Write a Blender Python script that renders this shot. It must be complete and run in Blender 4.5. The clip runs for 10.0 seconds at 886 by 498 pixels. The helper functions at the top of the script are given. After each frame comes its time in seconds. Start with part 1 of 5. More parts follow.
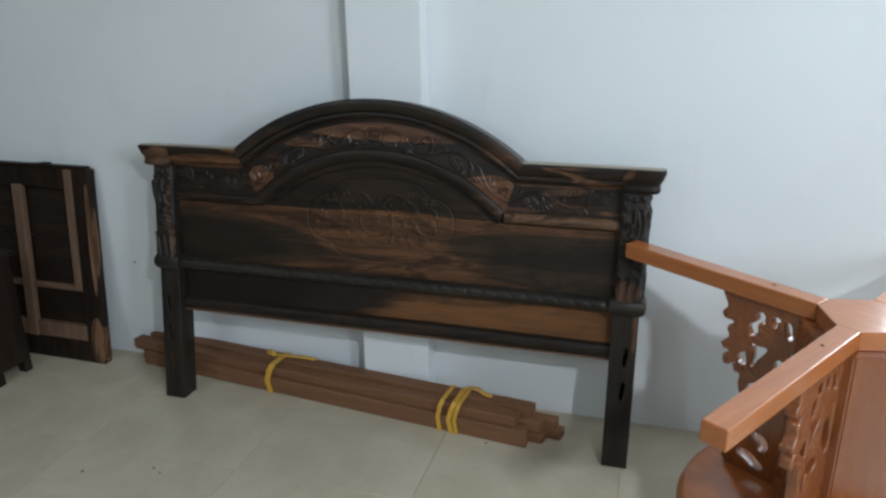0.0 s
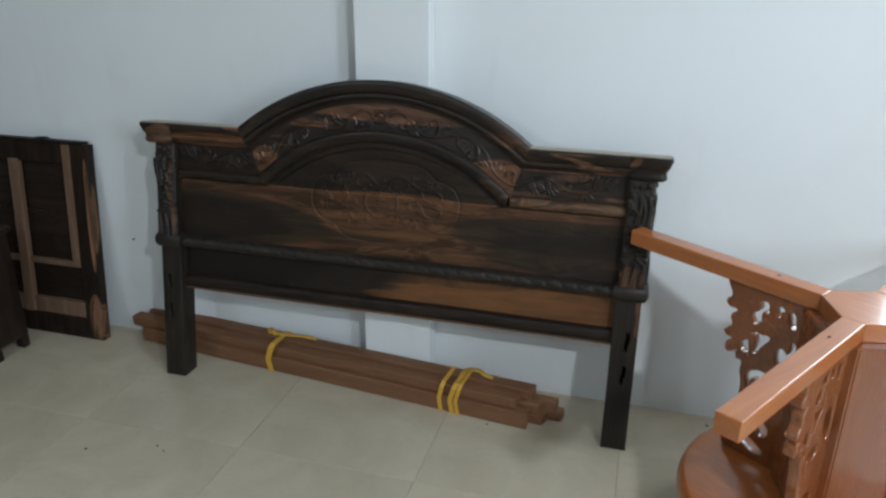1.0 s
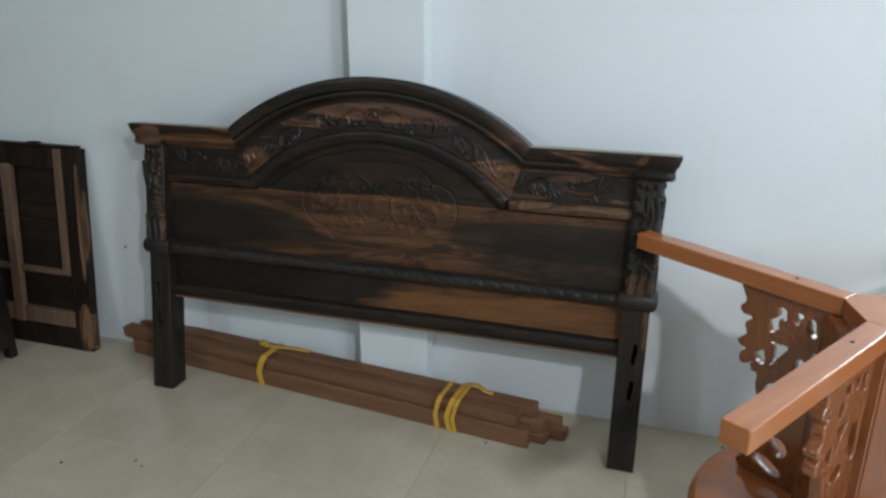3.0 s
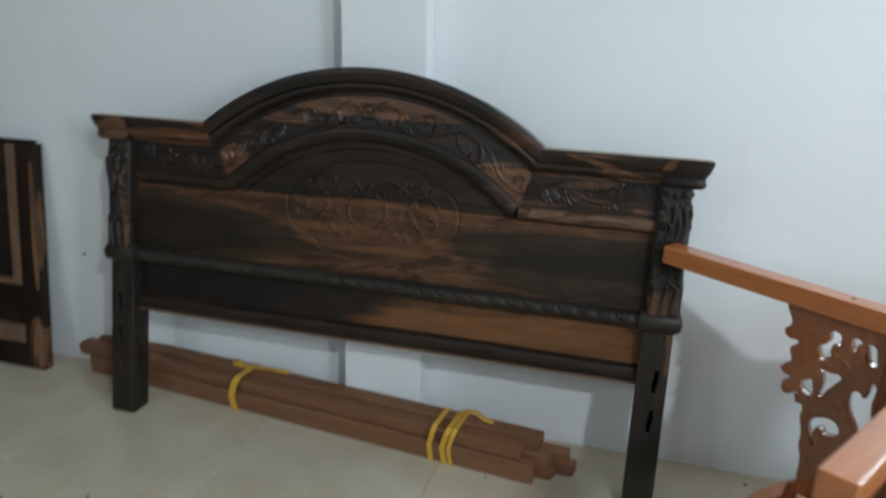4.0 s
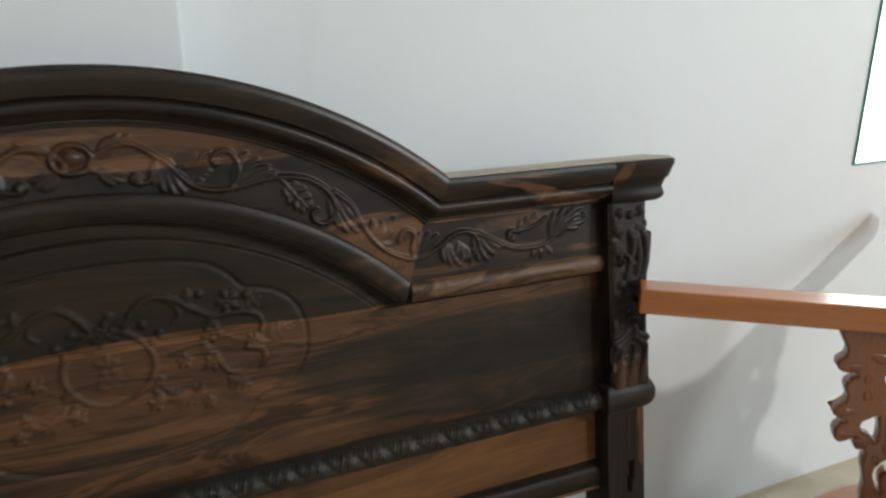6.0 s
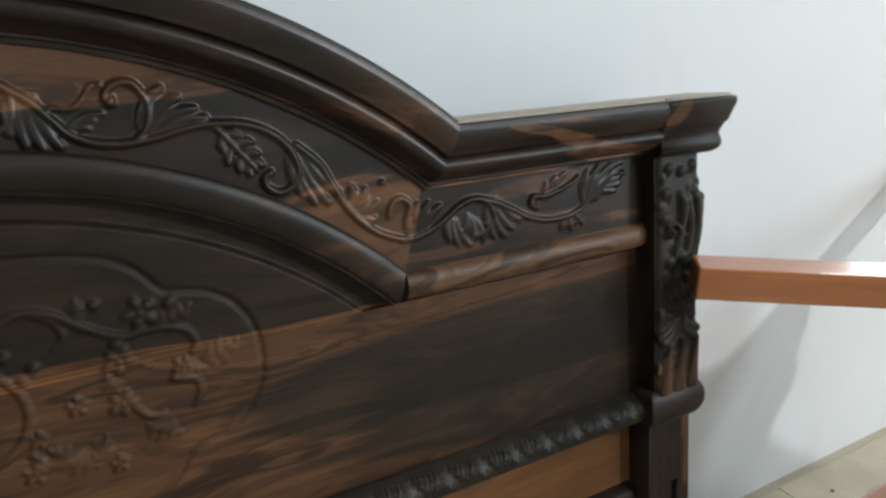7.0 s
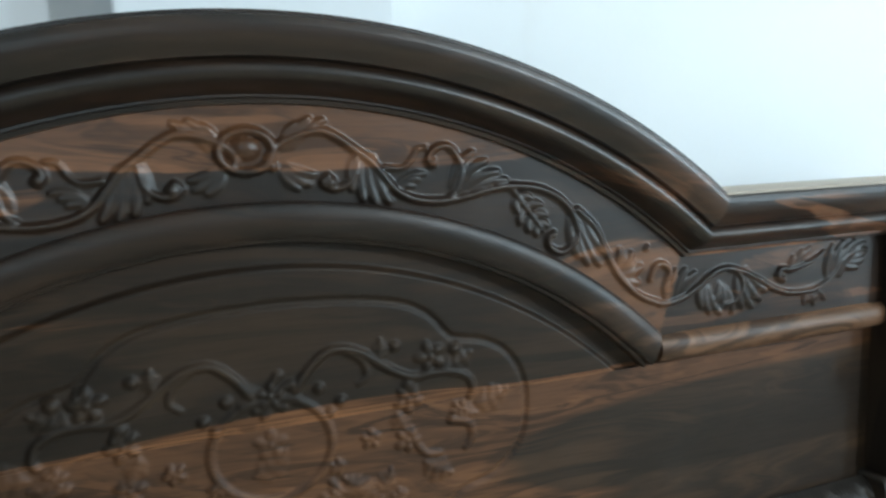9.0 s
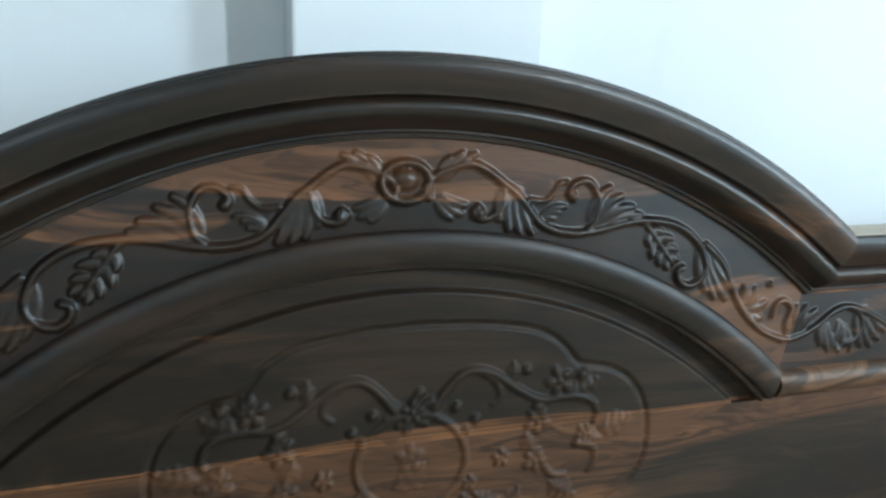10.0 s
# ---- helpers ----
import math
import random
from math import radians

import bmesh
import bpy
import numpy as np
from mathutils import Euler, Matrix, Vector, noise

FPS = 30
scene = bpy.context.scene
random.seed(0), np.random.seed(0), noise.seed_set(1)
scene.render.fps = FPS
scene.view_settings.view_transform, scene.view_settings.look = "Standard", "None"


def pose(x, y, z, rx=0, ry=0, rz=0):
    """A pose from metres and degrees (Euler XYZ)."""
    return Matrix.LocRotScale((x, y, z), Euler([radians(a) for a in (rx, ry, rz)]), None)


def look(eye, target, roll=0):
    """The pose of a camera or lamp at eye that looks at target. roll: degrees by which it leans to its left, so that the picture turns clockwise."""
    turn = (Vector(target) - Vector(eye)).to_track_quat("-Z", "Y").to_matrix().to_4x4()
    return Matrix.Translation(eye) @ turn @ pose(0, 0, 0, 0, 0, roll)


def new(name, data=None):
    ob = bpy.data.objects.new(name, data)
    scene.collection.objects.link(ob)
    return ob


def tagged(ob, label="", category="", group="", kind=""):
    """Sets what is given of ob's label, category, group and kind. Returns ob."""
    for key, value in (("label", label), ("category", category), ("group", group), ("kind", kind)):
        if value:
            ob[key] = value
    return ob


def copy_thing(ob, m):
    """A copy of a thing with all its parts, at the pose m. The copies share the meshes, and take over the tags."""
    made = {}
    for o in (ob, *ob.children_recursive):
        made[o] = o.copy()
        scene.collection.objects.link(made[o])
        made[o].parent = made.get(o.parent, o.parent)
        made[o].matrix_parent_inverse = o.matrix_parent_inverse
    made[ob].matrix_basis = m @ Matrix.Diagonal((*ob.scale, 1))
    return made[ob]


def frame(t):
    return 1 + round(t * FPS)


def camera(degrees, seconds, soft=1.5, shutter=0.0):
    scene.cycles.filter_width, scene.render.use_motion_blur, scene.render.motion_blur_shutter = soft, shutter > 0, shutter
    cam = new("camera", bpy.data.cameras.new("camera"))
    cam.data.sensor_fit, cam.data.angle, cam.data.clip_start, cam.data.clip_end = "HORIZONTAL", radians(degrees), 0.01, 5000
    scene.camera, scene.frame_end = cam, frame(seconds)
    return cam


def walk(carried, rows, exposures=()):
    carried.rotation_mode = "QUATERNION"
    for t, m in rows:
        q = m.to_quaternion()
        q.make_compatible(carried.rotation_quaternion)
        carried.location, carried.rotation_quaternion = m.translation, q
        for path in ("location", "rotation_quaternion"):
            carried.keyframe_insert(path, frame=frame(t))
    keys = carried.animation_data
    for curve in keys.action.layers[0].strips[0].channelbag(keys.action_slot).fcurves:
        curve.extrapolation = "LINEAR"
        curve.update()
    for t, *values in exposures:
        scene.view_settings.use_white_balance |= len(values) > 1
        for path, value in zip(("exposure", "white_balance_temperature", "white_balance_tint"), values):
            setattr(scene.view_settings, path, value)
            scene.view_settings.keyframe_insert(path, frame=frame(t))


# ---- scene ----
# U turns plan units into metres (the headboard is 1.8 m wide), FLOOR is the plan height of the floor
U, FLOOR = 0.88, 0.066
cam = camera(62.1, 10.0, 2.5, 0.4)
PATH = [
    (0, (1.0134, -2.4738, 1.7264), (0.4625, -0.6699, 1.0613), -0.90),
    (0.5, (0.9771, -2.4609, 1.7342), (0.4372, -0.6677, 1.0322), -0.68),
    (1, (0.9412, -2.4913, 1.7635), (0.4365, -0.7000, 1.0309), 0.33),
    (1.5, (0.9516, -2.4810, 1.7504), (0.4278, -0.6803, 1.0554), 0.17),
    (2, (0.9653, -2.4588, 1.7196), (0.4284, -0.6517, 1.0517), 0.40),
    (2.5, (0.9961, -2.3537, 1.6364), (0.4308, -0.5410, 1.0081), 0.23),
    (2.7, (1.0023, -2.3602, 1.6365), (0.3489, -0.3080, 0.9126), -0.40),
    (3.8, (0.9282, -2.2397, 1.5753), (0.3844, -0.4458, 0.8779), 2.63),
    (4, (0.8395, -2.1529, 1.5275), (0.3400, -0.3161, 0.9138), 1.81),
    (4.5, (0.4858, -2.0044, 1.5258), (0.3637, -0.0903, 0.9590), 0.70),
    (5, (0.2409, -1.6950, 1.4866), (0.3395, 0.2207, 0.9206), -1.36),
    (5.5, (0.0649, -1.4399, 1.4382), (0.4474, 0.4509, 0.9104), -3.19),
    (5.7, (0.0288, -1.3045, 1.4468), (0.5988, 0.5232, 0.8683), -1.88),
    (6.8, (0.1038, -0.7929, 1.3337), (1.0220, 0.8520, 0.6619), 0.43),
    (7, (0.0929, -0.7467, 1.3238), (1.0284, 0.8730, 0.6157), 0.30),
    (7.5, (0.0827, -0.7262, 1.3058), (1.0529, 0.8841, 0.6233), 1.44),
    (8, (0.0221, -0.7268, 1.3264), (0.9494, 0.9159, 0.6618), 2.33),
    (8.5, (-0.0370, -0.7252, 1.3252), (0.7900, 0.9899, 0.7132), 1.77),
    (9, (-0.1163, -0.6970, 1.3384), (0.6019, 1.0825, 0.7751), 1.26),
    (9.5, (-0.1741, -0.6972, 1.3531), (0.4424, 1.1332, 0.8339), 2.25),
    (10, (-0.2294, -0.6933, 1.3652), (0.3712, 1.1368, 0.8266), 2.49),
]


def spot(p):
    return Vector((p[0] * U, p[1] * U, (p[2] - FLOOR) * U))


walk(cam, [(t, look(spot(e), spot(g), r)) for t, e, g, r in PATH],
     exposures=[(0.0, -0.09, 5680, 1), (2.5, -0.09, 5680, 1), (4.5, -0.05, 5750, 0), (5.5, -0.04, 6250, 3), (6.8, 0.02, 6350, 4), (7.0, 0.16, 6050, 3), (7.5, 0.37, 6450, 8), (8.0, 0.50, 6350, 7), (8.5, 0.60, 5880, 2), (9.0, 0.70, 5520, -4), (9.5, 0.78, 5370, -5), (10.0, 0.78, 5370, -5)])

# ------------------------------------------------------------------ light
world = bpy.data.worlds.new("world")
scene.world = world
world.use_nodes = True
world.node_tree.nodes["Background"].inputs[0].default_value = (0.75, 0.87, 1.0, 1)
world.node_tree.nodes["Background"].inputs[1].default_value = 0.3


def area(name, eye, target, size, size_y, power, color):
    lamp = bpy.data.lights.new(name, "AREA")
    lamp.shape, lamp.size, lamp.size_y, lamp.energy, lamp.color = "RECTANGLE", size, size_y, power, color
    ob = new(name, lamp)
    ob.matrix_world = look(Vector(eye) * U, Vector(target) * U)
    return ob


area("ceiling_lamp_main", (2.69, -3.56, 3.08), (2.1, -1.6, 0), 0.14, 0.14, 53.5, (1.0, 0.97, 0.97))
area("wall_tube_lamp", (-0.9, -6.3, 2.35), (-0.9, 0.2, 1.0), 0.34, 0.16, 7, (0.93, 0.97, 1.0))
area("ceiling_lamp_far", (-2.3, -4.6, 3.15), (-1.6, -2.6, 0), 0.16, 0.16, 18, (0.93, 0.97, 1.0))
# Light added from the east before a solid wall; no door stands there.
area("unseen_side_light", (4.5, -3.4, 2.1), (0.0, -1.2, 0.8), 0.7, 1.7, 84, (0.86, 0.94, 1.0))


# ------------------------------------------------------------------ node materials
class Nodes:
    """A small builder for node materials in object space."""

    def __init__(self, name):
        self.mat = bpy.data.materials.new(name)
        self.mat.use_nodes = True
        self.tree = self.mat.node_tree
        self.bsdf = self.tree.nodes["Principled BSDF"]
        self.co = self.tree.nodes.new("ShaderNodeTexCoord").outputs["Object"]

    def link(self, a, b):
        self.tree.links.new(a, b)

    def add(self, kind, ins, **props):
        n = self.tree.nodes.new(kind)
        if kind == "ShaderNodeMath":
            n.operation = props["op"]
        if kind == "ShaderNodeVectorMath":
            n.operation = props["op"]
        if kind == "ShaderNodeMix":
            n.data_type = "RGBA"
            n.blend_type = props.get("blend", "MIX")
        for key, value in ins.items():
            sock = n.inputs[key]
            if isinstance(value, bpy.types.NodeSocket):
                self.link(value, sock)
            else:
                sock.default_value = value
        return n

    def math(self, op, a, b=0.0, clamp=False):
        n = self.add("ShaderNodeMath", {0: a, 1: b}, op=op)
        n.use_clamp = clamp
        return n.outputs[0]

    def vec(self, op, a, b):
        n = self.add("ShaderNodeVectorMath", {0: a, 1: b}, op=op)
        return n.outputs["Value"] if op == "LENGTH" else n.outputs["Vector"]

    def scaled(self, co, s):
        return self.vec("MULTIPLY", co, s)

    def noise(self, co, scale, detail=3.0, rough=0.55, distortion=0.0):
        return self.add("ShaderNodeTexNoise", {"Vector": co, "Scale": scale, "Detail": detail, "Roughness": rough, "Distortion": distortion}).outputs["Fac"]

    def mix(self, f, a, b, blend="MIX"):
        return self.add("ShaderNodeMix", {0: f, 6: a, 7: b}, blend=blend).outputs[2]

    def ramp(self, f, lo, hi):
        n = self.tree.nodes.new("ShaderNodeMapRange")
        n.interpolation_type = "SMOOTHSTEP"
        self.link(f, n.inputs[0])
        n.inputs[1].default_value, n.inputs[2].default_value = lo, hi
        return n.outputs[0]

    def bump(self, h, strength, distance):
        n = self.add("ShaderNodeBump", {"Height": h, "Strength": strength, "Distance": distance})
        self.link(n.outputs[0], self.bsdf.inputs["Normal"])

    def done(self, color, rough, **more):
        for key, value in (("Base Color", color), ("Roughness", rough), *more.items()):
            sock = self.bsdf.inputs[key.replace("_", " ")]
            if isinstance(value, bpy.types.NodeSocket):
                self.link(value, sock)
            else:
                sock.default_value = value
        return self.mat


def rgb(r, g, b):
    return (r, g, b, 1.0)


def ebony(name, blobs=(), bias=0.0, along="x", brown=(0.126, 0.057, 0.025), dark=(0.0150, 0.0090, 0.0058), rough=0.46, figure=1.0, gloss=0.38, edge=0.10, rings=1.0, drift=1.0, wave=1.0, soft=0.16, flame=0.55, veins=1.0):
    """Dark striped cabinet wood whose growth rings follow its figure. blobs: brown (or, with a negative weight, black) figures (u, v, half length, half width, weight, slope) in plan units of the piece."""
    n = Nodes(name)
    stretch = {"x": (0.8 * wave, 5.0, 5.0), "z": (5.0, 5.0, 0.8 * wave)}[along]
    fine = {"x": (5.0, 90.0, 90.0), "z": (90.0, 90.0, 5.0)}[along]
    oi = n.tree.nodes.new("ShaderNodeObjectInfo")
    shift = n.add("ShaderNodeCombineXYZ", {0: n.math("MULTIPLY", oi.outputs["Random"], 6.0), 1: n.math("MULTIPLY", oi.outputs["Random"], 2.0)}).outputs[0]
    co = n.vec("ADD", n.co, shift)
    wide = n.noise(n.scaled(co, tuple(0.6 * v for v in stretch)), 1.7, 1.0, 0.45, 0.3)
    field = n.noise(n.scaled(co, stretch), 2.2, 1.5, 0.45, 0.7)
    wisp = n.noise(n.scaled(co, tuple(2.6 * v for v in stretch)), 2.4, 3.0, 0.55, 0.8)
    vein = n.noise(n.vec("ADD", n.scaled(co, {"x": (0.85, 15.0, 15.0), "z": (15.0, 15.0, 0.85)}[along]), n.add("ShaderNodeCombineXYZ", {1: n.math("MULTIPLY", field, 7.0)}).outputs[0]), 2.1, 3.0, 0.6, 0.35)
    wander = n.add("ShaderNodeCombineXYZ", {0: n.math("MULTIPLY", n.math("SUBTRACT", field, 0.5), 0.26 * drift), 2: n.math("MULTIPLY", n.math("SUBTRACT", wide, 0.5), 0.05 * drift)}).outputs[0]
    moved = n.vec("ADD", n.co, wander)
    sheet = n.math("ADD", n.math("MULTIPLY", n.math("SUBTRACT", field, 0.5), 0.9 * figure), bias)
    sheet = n.math("ADD", sheet, n.math("MULTIPLY", n.math("SUBTRACT", wide, 0.5), 1.2 * figure))
    for u, v, a, b, w, *tilt in blobs:
        offset = n.vec("SUBTRACT", moved, (u * U, 0.0, v * U))
        if tilt:
            x = n.tree.nodes.new("ShaderNodeSeparateXYZ")
            n.link(offset, x.inputs[0])
            offset = n.vec("ADD", offset, n.add("ShaderNodeCombineXYZ", {2: n.math("MULTIPLY", x.outputs[0], -tilt[0])}).outputs[0])
        d = n.vec("LENGTH", n.vec("MULTIPLY", offset, (1 / (a * U), 0.0, 1 / (b * U))), (0, 0, 0))
        sheet = n.math("ADD", sheet, n.math("MULTIPLY", n.ramp(d, 1.0 + soft, 1.0 - soft), w))
    sheet = n.math("ADD", sheet, n.math("MULTIPLY", n.math("SUBTRACT", wisp, 0.5), 0.16 * figure))
    sheet = n.math("ADD", sheet, n.math("MULTIPLY", n.math("SUBTRACT", vein, 0.5), flame))
    mask = n.ramp(sheet, 0.22 - edge, 0.22 + edge)
    phase = n.math("ADD", n.math("MULTIPLY", n.math("ADD", sheet, n.math("MULTIPLY", field, 0.9)), 26.0), n.math("MULTIPLY", wisp, 5.0))
    ring = n.math("ADD", n.math("MULTIPLY", n.math("SINE", phase), 0.5), 0.5)
    slow = n.math("ADD", n.math("MULTIPLY", n.math("SINE", n.math("MULTIPLY", phase, 0.37)), 0.5), 0.5)
    streak = n.math("ADD", n.math("MULTIPLY", ring, 0.5), n.math("MULTIPLY", slow, 0.5))
    grain = n.noise(n.scaled(co, fine), 4.0, 4.0, 0.6)
    low = tuple(max(0.12, 1 - 0.62 * rings) * v for v in brown)
    tone = n.mix(n.ramp(streak, 0.12, 0.62), rgb(*low), rgb(*brown))
    tone = n.mix(n.math("MULTIPLY", n.ramp(vein, 0.47, 0.36), 0.80 * veins), tone, rgb(*(0.30 * v for v in brown)))
    tone = n.mix(n.math("MULTIPLY", n.ramp(vein, 0.52, 0.68), 0.9 * veins), tone, rgb(*(1.55 * v for v in brown)))
    seep = n.math("MULTIPLY", n.ramp(streak, 0.45, 0.95), n.ramp(sheet, -0.40, 0.20))
    black = n.mix(n.ramp(vein, 0.38, 0.66), rgb(*((1 - 0.36 * veins) * v for v in dark)), rgb((1 + 0.65 * veins) * dark[0], (1 + 0.48 * veins) * dark[1], (1 + 0.28 * veins) * dark[2]))
    black = n.mix(n.math("MULTIPLY", seep, 0.55), black, rgb(*(0.40 * v for v in brown)))
    black = n.mix(n.math("MULTIPLY", n.ramp(sheet, -0.60, -1.00), 0.85), black, rgb(*(0.45 * v for v in dark)))
    color = n.mix(mask, black, tone)
    color = n.mix(n.ramp(grain, 0.45, 0.75), color, n.mix(0.30, color, rgb(0.004, 0.003, 0.0025)))
    dust = n.noise(n.co, 9.0, 5.0, 0.6)
    color = n.mix(n.math("MULTIPLY", n.ramp(dust, 0.48, 0.8), 0.02), color, rgb(0.22, 0.20, 0.18))
    n.bump(n.math("ADD", grain, n.math("MULTIPLY", wisp, 0.4)), 0.16, 0.0009)
    rough_map = n.math("ADD", n.math("MULTIPLY", grain, 0.20), rough - 0.12)
    return n.done(color, n.math("ADD", rough_map, n.math("MULTIPLY", dust, 0.16)), Specular_IOR_Level=0.8 * gloss, Sheen_Weight=0.015, Sheen_Roughness=0.45, Sheen_Tint=rgb(0.9, 0.77, 0.62))


def plain_wood(name, light, deep, along, rough, coat=0.0, scale=1.0, bump=0.2, contrast=1.0):
    """Sawn or varnished brown wood with streaked grain."""
    n = Nodes(name)
    stretch = {"x": (1.0, 9.0, 9.0), "y": (9.0, 1.0, 9.0), "z": (9.0, 9.0, 1.0)}[along]
    fine = tuple(12.0 * v for v in stretch)
    oi = n.tree.nodes.new("ShaderNodeObjectInfo")
    shift = n.add("ShaderNodeCombineXYZ", {0: n.math("MULTIPLY", oi.outputs["Random"], 7.0), 1: n.math("MULTIPLY", oi.outputs["Random"], 3.0)}).outputs[0]
    co = n.vec("ADD", n.co, shift)
    a = n.noise(n.scaled(co, stretch), 3.0 * scale, 5.0, 0.6, 1.1)
    g = n.noise(n.scaled(co, fine), 3.0, 4.0, 0.6)
    color = n.mix(n.ramp(a, 0.5 - 0.22 / contrast, 0.5 + 0.22 / contrast), rgb(*deep), rgb(*light))
    color = n.mix(n.math("MULTIPLY", n.ramp(n.noise(n.scaled(co, tuple(2.0 * v for v in stretch)), 2.1, 3.0, 0.5, 0.6), 0.52, 0.72), 0.7 * contrast), color, rgb(*(min(0.8, k * v) for k, v in zip((1.18, 1.38, 1.6), light))))
    color = n.mix(n.math("MULTIPLY", n.ramp(g, 0.45, 0.75), 0.35 * contrast), color, rgb(*(0.45 * v for v in deep)))
    color = n.mix(n.math("MULTIPLY", oi.outputs["Random"], 0.25), color, rgb(*deep))
    n.bump(g, bump, 0.0012)
    return n.done(color, n.math("ADD", n.math("MULTIPLY", g, 0.15), rough), Coat_Weight=coat, Coat_Roughness=0.18, Coat_IOR=1.5 + 0.22 * coat, Specular_IOR_Level=0.5 - 0.3 * coat)


def wall_paint(name, base=(0.80, 0.81, 0.82)):
    n = Nodes(name)
    roll = n.noise(n.co, 160.0, 3.0, 0.6)
    stain = n.noise(n.co, 1.3, 5.0, 0.55)
    smear = n.noise(n.scaled(n.co, (3.0, 3.0, 1.0)), 2.2, 4.0, 0.6)
    color = n.mix(n.ramp(stain, 0.35, 0.75), rgb(*base), rgb(base[0] * 0.95, base[1] * 0.95, base[2] * 0.94))
    color = n.mix(n.math("MULTIPLY", n.ramp(smear, 0.58, 0.72), 0.10), color, rgb(0.62, 0.56, 0.50))
    n.bump(n.math("ADD", roll, n.math("MULTIPLY", smear, 0.6)), 0.10, 0.002)
    return n.done(color, 0.62, Specular_IOR_Level=0.35)


def tile_glaze(name):
    n = Nodes(name)
    oi = n.tree.nodes.new("ShaderNodeObjectInfo")
    cloud = n.noise(n.co, 2.6, 6.0, 0.62, 0.6)
    vein = n.noise(n.scaled(n.co, (1.0, 2.2, 1.0)), 7.0, 5.0, 0.7, 1.4)
    color = n.mix(n.ramp(cloud, 0.3, 0.7), rgb(0.475, 0.405, 0.297), rgb(0.575, 0.505, 0.385))
    color = n.mix(n.math("MULTIPLY", n.ramp(vein, 0.55, 0.72), 0.28), color, rgb(0.40, 0.33, 0.24))
    color = n.mix(n.math("MULTIPLY", oi.outputs["Random"], 0.15), color, rgb(0.42, 0.38, 0.31))
    dust = n.noise(n.co, 22.0, 5.0, 0.65)
    color = n.mix(n.math("MULTIPLY", n.ramp(dust, 0.5, 0.8), 0.22), color, rgb(0.33, 0.30, 0.25))
    return n.done(color, n.math("ADD", n.math("MULTIPLY", dust, 0.25), 0.10), Specular_IOR_Level=0.5)


def simple(name, color, rough, noise_scale=30.0, amount=0.2, metal=0.0):
    n = Nodes(name)
    f = n.noise(n.co, noise_scale, 4.0, 0.6)
    c = n.mix(n.math("MULTIPLY", f, amount), rgb(*color), rgb(*(0.5 * v for v in color)))
    return n.done(c, n.math("ADD", n.math("MULTIPLY", f, 0.15), rough), Metallic=metal)


PAINT = wall_paint("white wall paint")
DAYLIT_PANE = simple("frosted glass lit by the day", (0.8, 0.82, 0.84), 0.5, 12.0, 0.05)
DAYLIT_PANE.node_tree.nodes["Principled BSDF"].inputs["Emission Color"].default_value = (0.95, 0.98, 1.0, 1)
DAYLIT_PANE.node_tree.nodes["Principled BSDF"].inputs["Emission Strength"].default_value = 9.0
# Tones of two unseen walls, picked to steer the sheen on the headboard.
UNSEEN_DARK = wall_paint("unseen wall darkened to cut reflections", (0.065, 0.063, 0.061))
UNSEEN_GREY = wall_paint("unseen wall greyed to tune reflections", (0.34, 0.34, 0.34))
CEILING_PAINT = simple("flat white ceiling paint", (0.8, 0.8, 0.8), 0.8, 60.0, 0.08)
TILE = tile_glaze("polished cream tile")
GROUT = simple("grey-brown grout", (0.52, 0.455, 0.345), 0.9, 80.0, 0.4)
SAWN = plain_wood("sawn brown timber", (0.225, 0.106, 0.047), (0.150, 0.066, 0.028), "x", 0.62, 0.0, 1.0, 0.5, 0.7)
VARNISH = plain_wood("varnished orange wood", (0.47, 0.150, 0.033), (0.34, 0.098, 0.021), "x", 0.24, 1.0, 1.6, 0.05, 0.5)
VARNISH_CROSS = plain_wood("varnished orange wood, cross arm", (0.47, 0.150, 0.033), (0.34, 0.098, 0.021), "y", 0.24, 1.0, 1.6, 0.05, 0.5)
# Deeper tone than the arms' varnish, for the post and brackets.
VARNISH_UP = plain_wood("darker varnished orange wood upright", (0.28, 0.086, 0.022), (0.18, 0.050, 0.013), "z", 0.20, 0.9, 1.0, 0.05, 0.6)
STRAP = simple("yellow plastic strap", (0.66, 0.37, 0.042), 0.38, 90.0, 0.25)
HOLE = simple("dark screw hole", (0.03, 0.02, 0.015), 0.7)
GRIME = simple("dark floor grime", (0.10, 0.08, 0.06), 0.9, 200.0, 0.5)

# ------------------------------------------------------------------ mesh helpers


def link_mesh(name, verts, faces, material, parent=None, label="", smooth=False):
    """One mesh object from plan-unit coordinates."""
    me = bpy.data.meshes.new(name)
    v = np.asarray(verts, dtype=float) * U
    me.from_pydata(v.tolist(), [], [tuple(int(i) for i in f) for f in faces])
    me.materials.append(material)
    if smooth:
        me.polygons.foreach_set("use_smooth", [True] * len(me.polygons))
    me.update()
    ob = new(name, me)
    if parent is not None:
        ob.parent = parent
    return tagged(ob, label) if label else ob


def part(name, bm, material, parent=None, label="", smooth=False):
    """Links a bmesh in plan units as one mesh object, under a thing or a part."""
    bm.verts.index_update()
    bmesh.ops.recalc_face_normals(bm, faces=bm.faces[:])
    verts = [v.co[:] for v in bm.verts]
    faces = [[v.index for v in f.verts] for f in bm.faces]
    bm.free()
    return link_mesh(name, verts, faces, material, parent, label, smooth)


